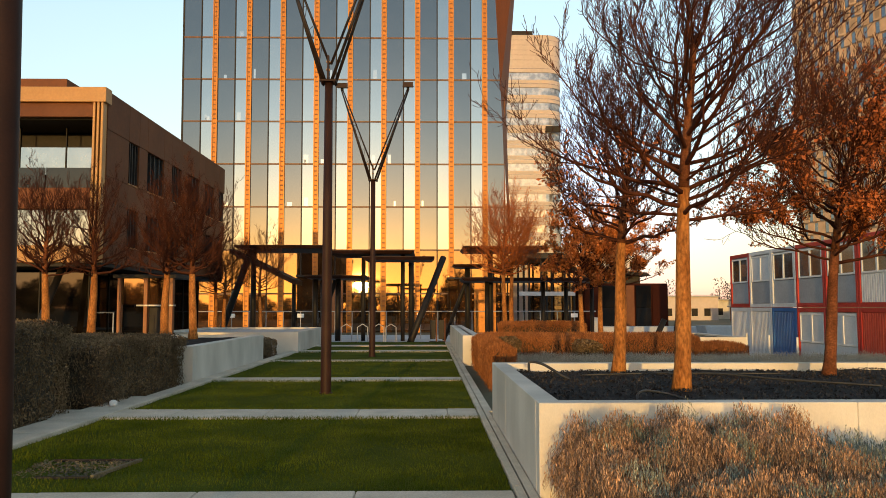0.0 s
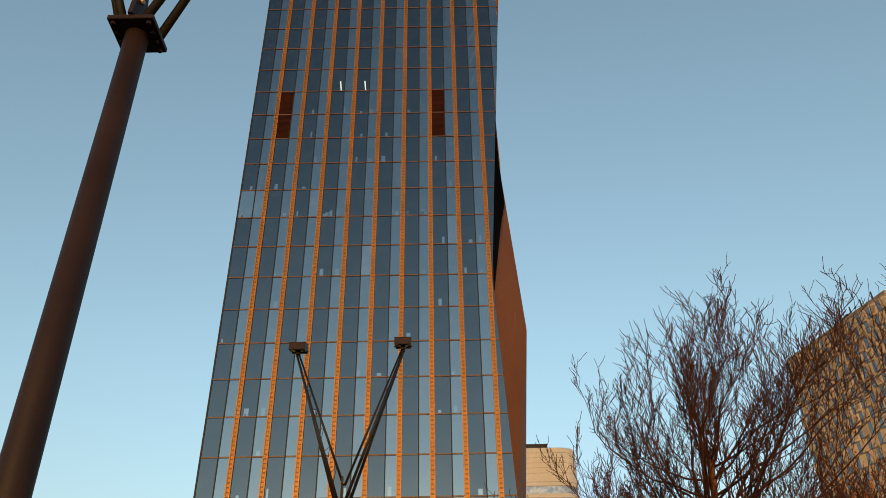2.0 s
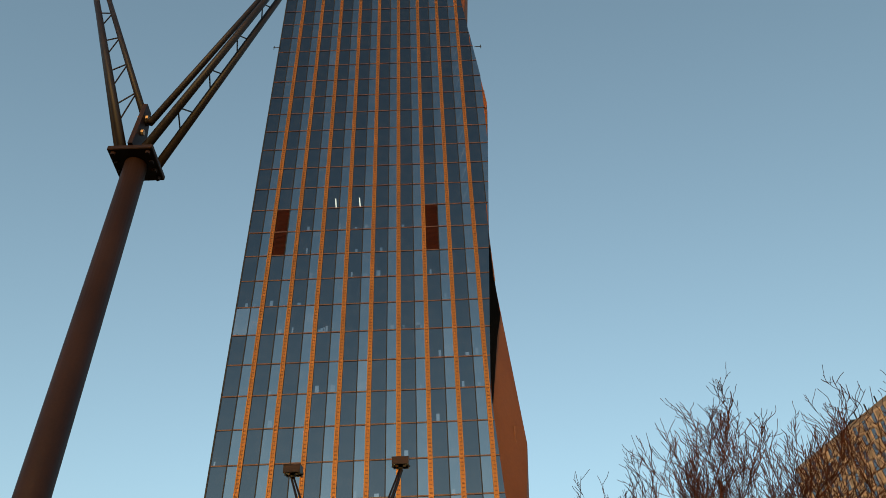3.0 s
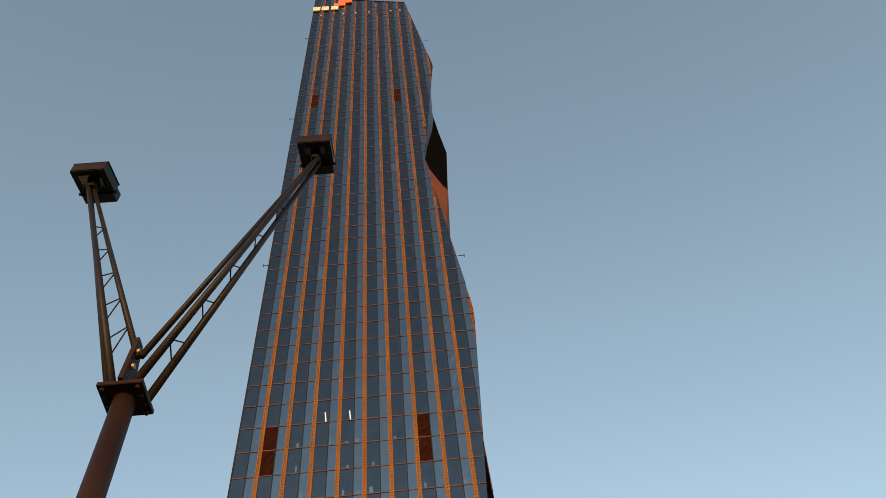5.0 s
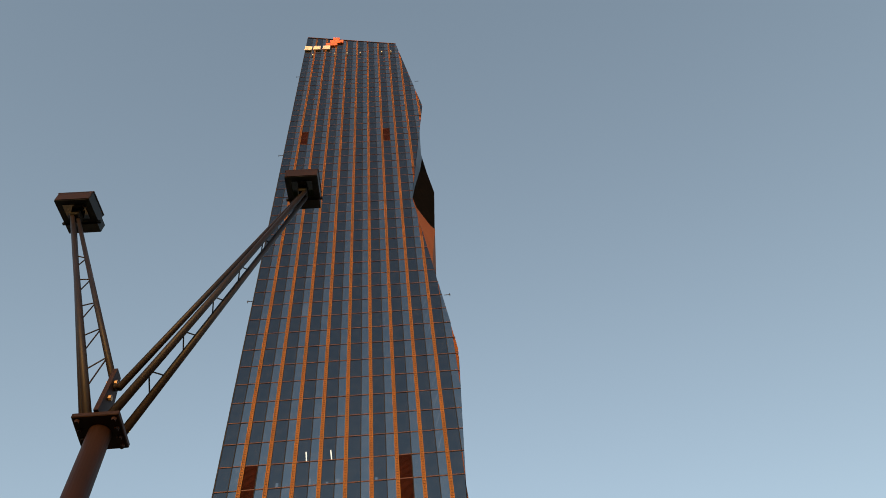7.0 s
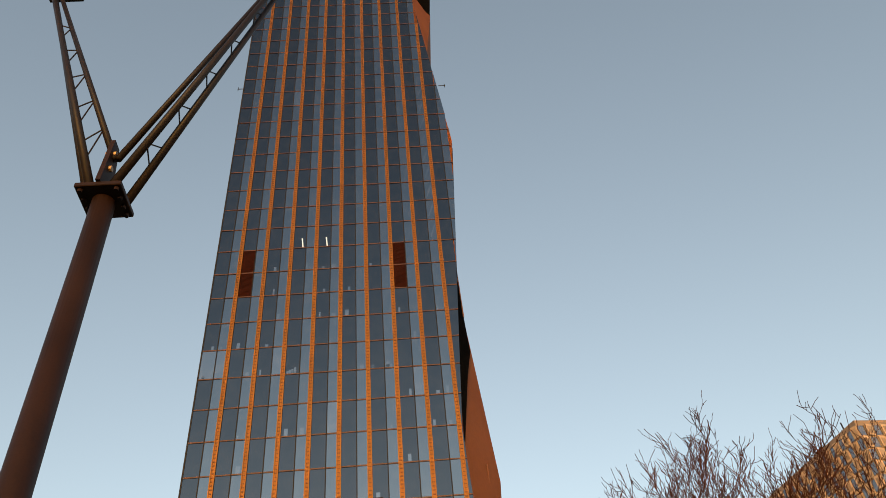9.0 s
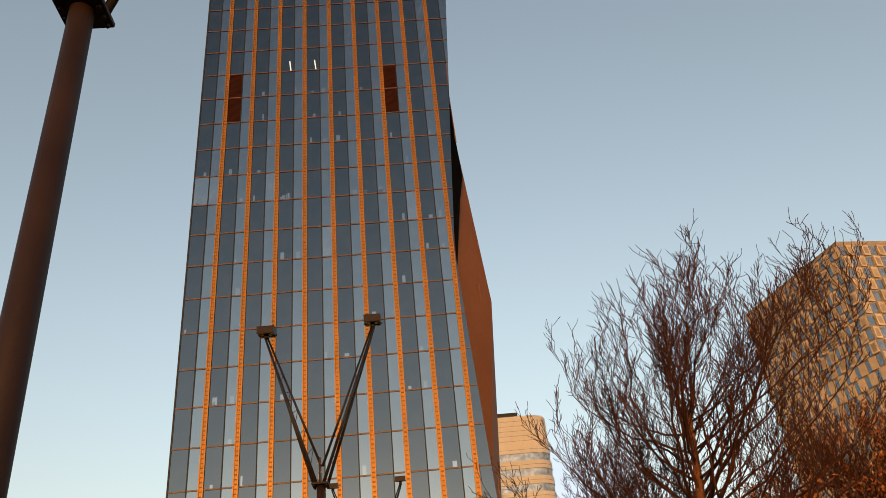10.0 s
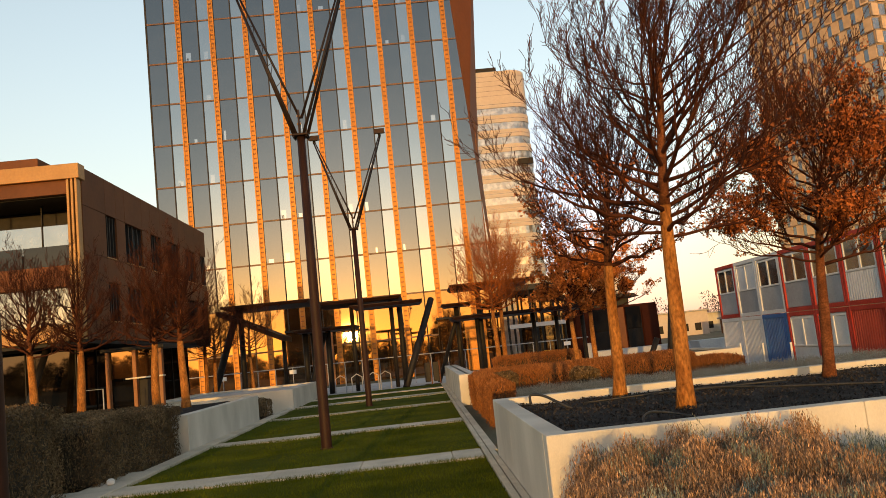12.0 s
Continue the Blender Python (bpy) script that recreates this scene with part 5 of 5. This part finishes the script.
# ground floor: recessed glass and a portal
for k in range(10):
    bpart("ground_pane", (BX - 1.8, 42.5 + k * 1.9, -1.0), (BX - 1.74, 44.36 + k * 1.9, 3.6), M_GROUND_GLASS, c=0.004)
    bpart("ground_mullion", (BX - 1.85, 44.36 + k * 1.9, -0.05), (BX - 1.69, 44.4 + k * 1.9, 3.6), M_BLACK, c=0.004)
for k in range(2):
    x = -20.6 - k * 2.6
    bpart("ground_pane", (x, 42.4, -1.0), (x + 2.54, 42.46, 3.6), M_GROUND_GLASS, c=0.004)
    bpart("ground_mullion", (x + 2.54, 42.35, -0.05), (x + 2.6, 42.5, 3.6), M_BLACK, c=0.004)
portal = thing("entrance_portal", "glazed entrance portal with pale lintel and tan posts", "entrance")
for x in (-15.9, -14.55, -13.25):
    part("post", Geo().box((x - 0.1, 41.0, -1.0), (x + 0.1, 41.3, 3.3 if x < -14 or x > -13.5 else 2.0), 0.02), M_DOOR, portal)
part("pane", Geo().box((-15.9, 41.2, 1.75), (-13.25, 41.24, 3.1), 0.004), M_GLASS_DARK, portal)
part("pane", Geo().box((-15.7, 41.2, -1.0), (-14.7, 41.24, 1.6), 0.004), M_GROUND_GLASS, portal)
part("door_leaf", Geo().box((-14.4, 41.2, -1.0), (-13.4, 41.26, 1.6), 0.006), M_BLACK, portal)
part("lintel", Geo().box((-15.0, 40.95, 1.66), (-13.1, 41.35, 1.74), 0.01), M_CONCRETE, portal)
part("roof", Geo().box((-16.2, 40.9, 3.1), (-13.0, 43.5, 3.3), 0.02), M_BLACK, portal)
sr = solo("stair_rail", Geo().tube([(-15.6, 36.8, -1.0), (-15.6, 36.8, 1.35), (-14.5, 36.8, 1.35), (-14.5, 36.8, -1.0)], [0.03] * 4, 6), M_GREY, "pale steel rail frame by the entrance", "railing")

NEARER = 0.64
for ob in (office, portal, sr):
    ob.scale = (NEARER, NEARER, NEARER)
    ob.location = (0, 0, 1.6 * (1 - NEARER))

# ---- stacked site containers ----
def corrugated(g, x, y0, y1, z0, z1, n=14):
    """A ribbed panel that faces the lawn."""
    line = []
    for k in range(n):
        a, w = y0 + (y1 - y0) * k / n, (y1 - y0) / n
        line += [(x, a), (x, a + w * 0.3), (x - 0.05, a + w * 0.45), (x - 0.05, a + w * 0.85)]
    line.append((x, y1))
    m = len(line)
    return g.add([(p, q, z0) for p, q in line] + [(p, q, z1) for p, q in line], [(i + 1, i, m + i, m + i + 1) for i in range(m - 1)])


CX = 15.5
def container(y0, z0, frame_mat, wall_mat, kind, label):
    w, h = 2.38, 2.62
    y1, z1 = y0 + w, z0 + h
    ob = thing("site_container", label, "container", "stacked site containers")
    for yy in (y0, y1 - 0.14):
        part("corner_post", Geo().box((CX - 0.02, yy, z0), (CX + 0.14, yy + 0.14, z1), 0.012), frame_mat, ob)
    for zz in (z0, z1 - 0.17):
        part("rail", Geo().box((CX - 0.015, y0 + 0.144, zz), (CX + 0.12, y1 - 0.144, zz + 0.17), 0.012), frame_mat, ob)
    part("shell", Geo().box((CX + 0.145, y0 + 0.01, z0 + 0.01), (CX + 6.0, y1 - 0.01, z1 - 0.01), 0.02), wall_mat, ob)
    a, b, za, zb = y0 + 0.15, y1 - 0.15, z0 + 0.18, z1 - 0.18
    if kind == "ribbed":
        part("ribbed_wall", corrugated(Geo(), CX + 0.06, a, b, za, zb), wall_mat, ob)
    else:
        mid = za + (zb - za) * 0.44
        if kind == "ribbed_window":
            part("ribbed_wall", corrugated(Geo(), CX + 0.06, a, b, za, mid), wall_mat, ob)
        else:
            part("wall_panel", Geo().box((CX + 0.04, a, za), (CX + 0.1, b, mid), 0.006), wall_mat, ob)
        part("wall_panel", Geo().box((CX + 0.05, a, mid + 0.004), (CX + 0.1, b, zb), 0.006), M_PALEGREY if kind == "door" else wall_mat, ob)
        for ya, yb in ((a + 0.12, (a + b) / 2 - 0.06), ((a + b) / 2 + 0.06, b - 0.12)):
            wd = part("window", Geo().box((CX + 0.03, ya, mid + 0.1), (CX + 0.045, yb, zb - 0.12), 0.003), M_PALEGREY if kind in ("shut", "door") else M_GREYPANE, ob)
            for p0, p1 in (((ya - 0.07, mid + 0.03), (ya, zb - 0.05)), ((yb, mid + 0.03), (yb + 0.07, zb - 0.05)), ((ya, mid + 0.03), (yb, mid + 0.1)), ((ya, zb - 0.12), (yb, zb - 0.05))):
                part("window_frame", Geo().box((CX - 0.0, p0[0], p0[1]), (CX + 0.06, p1[0], p1[1]), 0.006), M_WHITE, wd)
    return ob


Z1 = -1.05
for k, (fm, wm, kd, fm2, wm2, kd2) in enumerate((
        (M_RED, M_GREY, "window", M_PALEGREY, M_PALEGREY, "ribbed"), (M_PALEGREY, M_GREY, "shut", M_PALEGREY, M_PALEGREY, "ribbed"),
        (M_PALEGREY, M_GREY, "window", M_BLUE, M_BLUE, "ribbed"), (M_RED, M_GREY, "window", M_RED, M_PALEGREY, "door"),
        (M_RED, M_GREY, "window", M_RED, M_PALEGREY, "door"), (M_RED, M_PALEGREY, "ribbed_window", M_RED, M_RED, "ribbed"),
        (M_RED, M_PALEGREY, "ribbed_window", M_RED, M_RED, "ribbed"), (M_RED, M_GREY, "window", M_RED, M_RED, "ribbed"))):
    y0 = 37.9 - k * 2.41
    colour = {M_RED: "red", M_PALEGREY: "pale grey", M_BLUE: "blue"}
    container(y0, Z1, fm2, wm2, kd2, f"{colour[fm2]} framed site container at the foot of a stack")
    container(y0, Z1 + 2.64, fm, wm, kd, f"{colour[fm]} framed office container on another container")
for y in (36.2, 33.8, 31.2, 28.4):
    solo("fence_post", Geo().tube([(14.6, y, -1.1), (14.6, y, 0.4)], [0.045, 0.045], 6), M_WHITE, "short white marker post before the containers", "post", "marker posts")

# ---- low dark pavilion and podium right of the tower ----
pav = thing("pavilion", "low black pavilion with copper panels", "pavilion")
part("body", Geo().box((11.4, 58, -0.6), (17.6, 66, 3.35), 0.03), M_LOUVRE, pav)
for k in range(5):
    part("panel", Geo().box((11.5 + k * 1.24, 57.9, 0.2), (12.64 + k * 1.24, 57.99, 3.2), 0.01), (M_LOUVRE, M_GROUND_GLASS, M_BROWN, M_GROUND_GLASS, M_LOUVRE)[k], pav)
part("roof", Geo().hexa([(9.5, 60, 4.3), (17.0, 60, 4.0), (17.0, 66, 4.0), (9.5, 66, 4.3), (9.5, 60, 4.75), (16.6, 60, 4.25), (16.6, 66, 4.25), (9.5, 66, 4.75)]), M_BLACK, pav)
part("upper_wall", Geo().box((10.2, 61, 3.35), (16.4, 65, 4.0), 0.02), M_BLACK, pav)
part("bench_step", Geo().box((11.8, 55.5, -0.9), (19.5, 57, 0.25), 0.03), M_GREY, pav)
arc = thing("colonnade", "dark glazed colonnade with a pale fascia", "colonnade")
part("glass", Geo().box((7.6, 60.5, -0.5), (11.3, 60.6, 5.4), 0.004), M_GLASS_DARK, arc)
part("fascia", Geo().box((6.3, 54.8, 2.4), (10.2, 55.1, 2.68), 0.01), M_STONE, arc, "cream fascia strip")
part("roof", Geo().box((6.0, 55.2, 5.0), (11.6, 64, 5.4), 0.03), M_BLACK, arc)
for k in range(9):
    part("column", Geo().tube([(6.3 + k * 0.55, 55.6 + (k % 3) * 1.2, -0.5), (6.3 + k * 0.55, 55.6 + (k % 3) * 1.2, 5.0)], [0.08, 0.08], 8), M_BLACK, arc)
solo("yellow_board", Geo().box((8.05, 52.0, -0.35), (8.5, 52.08, 0.75), 0.01), M_YELLOW, "small yellow board on the square", "sign")
solo("blue_bin", Geo().box((11.2, 54.0, -0.5), (11.6, 54.4, 0.9), 0.03), M_GREY, "small blue grey bin on the square", "bin")
pod = thing("podium", "cream rounded podium below the far tower", "podium")
g = Geo()
for k in range(13):
    a = math.pi * (0.95 + 0.65 * k / 12)
    x, y = 17.0 + 9 * math.cos(a), 100 + 9 * math.sin(a)
    g.v += [(x, y, -0.5), (x, y, 5.0), (x - 0.6, y - 0.6, 8.6)]
g.f = [(k * 3 + i, k * 3 + 3 + i, k * 3 + 4 + i, k * 3 + 1 + i) for k in range(12) for i in (0, 1)]
part("wall", g, M_STONE, pod, smooth=True)
part("block", Geo().box((9.0, 97, -0.5), (26, 118, 8.5), 0.05), M_STONE, pod)

# ---- banded far tower ----
far = thing("far_tower", "cream banded office tower with a rounded corner", "office tower")
def band(z0, z1, grow, mat, name, par=far):
    g = Geo()
    ring = [(10.0, 150 - grow), (22.5, 150 - grow)] + [(22.5 + (3.3 + grow) * math.sin(t), 153.3 - (3.3 + grow) * math.cos(t)) for t in [math.pi / 2 * k / 8 for k in range(1, 9)]] + [(25.8 + grow, 175), (10.0, 175)]
    n = len(ring)
    g.v = [(x, y, z0) for x, y in ring] + [(x, y, z1) for x, y in ring]
    g.f = [(i, (i + 1) % n, n + (i + 1) % n, n + i) for i in range(n)] + [tuple(range(n - 1, -1, -1)), tuple(range(n, 2 * n))]
    return part(name, g, mat, par)
for k in range(17):
    z = -0.5 + k * 2.97
    band(z, z + 0.68, 0.15, M_STONE, "spandrel_band")
    band(z + 0.68, z + 0.78, 0.08, M_FARGLASS, "joint_band")
    band(z + 0.78, z + 1.5, 0.15, M_STONE, "spandrel_band")
    if k < 16:
        band(z + 1.5, z + 2.97, 0.0, M_FARGLASS, "window_band")
for k in range(6):
    band(z + 1.5 + k * 0.99, z + 2.42 + k * 0.99, 0.15, M_STONE, "attic_band")
    band(z + 2.42 + k * 0.99, z + 2.49 + k * 0.99, 0.08, M_FARGLASS, "joint_band")
part("roof_plant", Geo().box((11.5, 152, 54.6), (20.5, 165, 56.0), 0.05), M_BLACK, far)
part("sign_plate", Geo().box((22.5, 149.4, 35.2), (25.4, 149.8, 36.4), 0.05), M_BLACK, far)

# ---- tower with chequered windows ----
chk = thing("chequered_tower", "sand coloured tower with chequered window boxes", "office tower")
C0, C1, C2 = Vector((55.7, 86.0, 0)), Vector((50.5, 106.0, 0)), Vector((92.0, 90.0, 0))
HT = 51.6
g = Geo()
base = [C0, C2, Vector((88, 112, 0)), C1]
g.hexa([(p.x, p.y, -1.0) for p in base] + [(p.x, p.y, HT) for p in base])
part("body", g, M_SAND, chk)
for a, b, cols in ((C1, C0, 11), (C0, C2, 17)):
    d = (b - a) / cols
    u = d.normalized()
    nrm = Vector((u.y, -u.x, 0))
    low_panes, low_boxes = Geo(), Geo()
    for r in range(29):
        z0 = HT - 0.6 - (r + 1) * 1.66
        for k in range(cols):
            p = a + d * (k + 0.03 + 0.49 * (r % 2))
            q = p + d * 0.42
            f0, f1 = q + d * 0.03, q + d * 0.52
            if (f1 - a).length > (b - a).length + 0.01:
                f0, f1 = a + d * 0.02, a + d * 0.49
            pane = [tuple(s + nrm * e + Vector((0, 0, z))) for z in (z0 + 0.16, z0 + 1.48) for s, e in ((p, 0.03), (q, 0.03), (q, -0.1), (p, -0.1))]
            # a wedge of a box that opens to one side, with a framed opening on its slanting face
            box = [tuple(s + nrm * e + Vector((0, 0, z))) for z in (z0 + 0.06, z0 + 1.58) for s, e in ((f0, 0.30), (f1, 0.08), (f1, -0.1), (f0, -0.1))]
            m0, m1 = f0.lerp(f1, 0.2), f0.lerp(f1, 0.8)
            inner = [tuple(s + nrm * e + Vector((0, 0, z))) for z in (z0 + 0.3, z0 + 1.3) for s, e in ((m0, 0.275), (m1, 0.145), (m1, 0.0), (m0, 0.0))]
            if r < 9:
                w = part("window", Geo().hexa(pane), M_CHECK_PANE, chk)
                part("window_box", Geo().hexa(box), M_SAND_BOX, w)
                part("box_panel", Geo().hexa(inner), M_SAND, w)
            else:
                low_panes.hexa(pane)
                low_boxes.hexa(box)
    part("lower_glazing", low_panes, M_CHECK_PANE, chk, kind="stuff")
    part("lower_relief", low_boxes, M_SAND_BOX, chk, kind="stuff")
for k in range(9):
    s = C1.lerp(C0, 0.1 + 0.1 * k)
    part("roof_rail", Geo().box((s.x, s.y, HT), (s.x + 0.15, s.y + 0.15, HT + 1.0), 0.02), M_BLACK, chk)
part("roof_plant", Geo().box((55.2, 95.0, HT), (57.5, 98.0, HT + 1.6), 0.05), M_BLACK, chk)
solo("side_block", Geo().box((66, 84, -1), (92, 89.5, 50.5), 0.1), M_SAND, "sand coloured block beside the chequered tower", "office tower")

# ---- distance ----
def wood(label, x0, x1, y, low, high, n, seed, leaf=0.35, gap=3):
    """A far belt of bare trees: short trunks and crowns of loose twigs."""
    rr = np.random.RandomState(seed)
    c = Cloud()
    count = int(abs(x1 - x0) / gap)
    for k in range(count):
        x, yy = x0 + (x1 - x0) * (k + rr.rand()) / count, y + rr.normal(0, 6)
        h = rr.uniform(low, high)
        c.tube([(x, yy, -1), (x, yy, h * 0.7)], [0.22, 0.08], 5, cap=False)
        m = n // count
        t, a, rad = rr.uniform(0.1, 1, m), rr.uniform(0, 6.283, m), np.sqrt(rr.random_sample(m))
        w = h * 0.55 * np.sqrt(np.clip(1.05 - t, 0, 1)) * rad
        p = np.column_stack([x + np.cos(a) * w, yy + np.sin(a) * w, t * h])
        c.leaves(p, leaf, rr, aspect=0.3, lean=(0, 0, 0.4))
    solo("far_wood", c, M_FAR, label, "woods", kind="stuff")


wood("bare far woods beyond the square", 30, 190, 210, 5, 9, 9000, 61)
wood("bare woods along the western horizon", -230, 200, -170, 3.5, 6.2, 120000, 62)
wood("bare woods beside the western clearing", -230, -40, -165, 6.5, 10.5, 60000, 65)
wood("bare woods beside the western clearing", 36, 200, -165, 6.0, 9.5, 50000, 66)
wood("tall far woods along the western horizon", -800, 700, -800, 15, 30, 150000, 64, 1.5, 7)
wood("bare far woods beyond the office building", -260, -60, 190, 5, 9, 6000, 63)
for k, (x, y, w, d, h, mat) in enumerate(((37, 125, 9, 8, 3.2, M_STONE), (48, 140, 12, 9, 2.8, M_CONCRETE), (30, 130, 5, 6, 2.2, M_GREY), (44, 110, 7, 5, 1.6, M_BROWN))):
    hs = thing("low_building", "low flat roofed building beyond the square", "building", "far low buildings")
    part("wall", Geo().box((x, y, -1.2), (x + w, y + d, h), 0.05), mat, hs)
    part("roof", Geo().box((x - 0.3, y - 0.3, h), (x + w + 0.3, y + d + 0.3, h + 0.25), 0.03), M_GREY, hs)
    for j in range(4):
        part("window", Geo().box((x + 0.6 + j * w / 4.4, y - 0.05, 0.2), (x + 1.6 + j * w / 4.4, y + 0.02, 1.4), 0.01), M_BLACK, hs)
solo("skip", Geo().hexa([(18.6, 52, -1.2), (21.4, 52, -1.2), (21.4, 53.6, -1.2), (18.6, 53.6, -1.2), (18.2, 51.8, 0.35), (21.8, 51.8, 0.35), (21.8, 53.8, 0.35), (18.2, 53.8, 0.35)]), M_GREY, "grey open waste skip on the square", "skip")
solo("white_stone", Geo().box((-4.95, 12.5, 0.06), (-4.84, 12.6, 0.16), 0.025), M_WHITE, "small white stone on the kerb", "stone", "white stones")
solo("white_stone", Geo().box((-5.3, 12.75, 0.0), (-5.2, 12.83, 0.06), 0.02), M_WHITE, "small flat white stone beside the hedge", "stone", "white stones")
g = Geo()
for i in range(9):
    a = math.pi * i / 8
    for k in range(16):
        b = 2 * math.pi * k / 16
        g.v.append((12 * math.sin(a) * math.cos(b), 12 * math.sin(a) * math.sin(b), 12 * math.cos(a)))
g.f = [(i * 16 + k, i * 16 + (k + 1) % 16, (i + 1) * 16 + (k + 1) % 16, (i + 1) * 16 + k) for i in range(8) for k in range(16)]
moon = solo("moon", g, M_MOON, "pale full moon low in the evening sky", "moon", kind="structure", smooth=True)
moon.location = (735.6, 1747.7, 637.8)
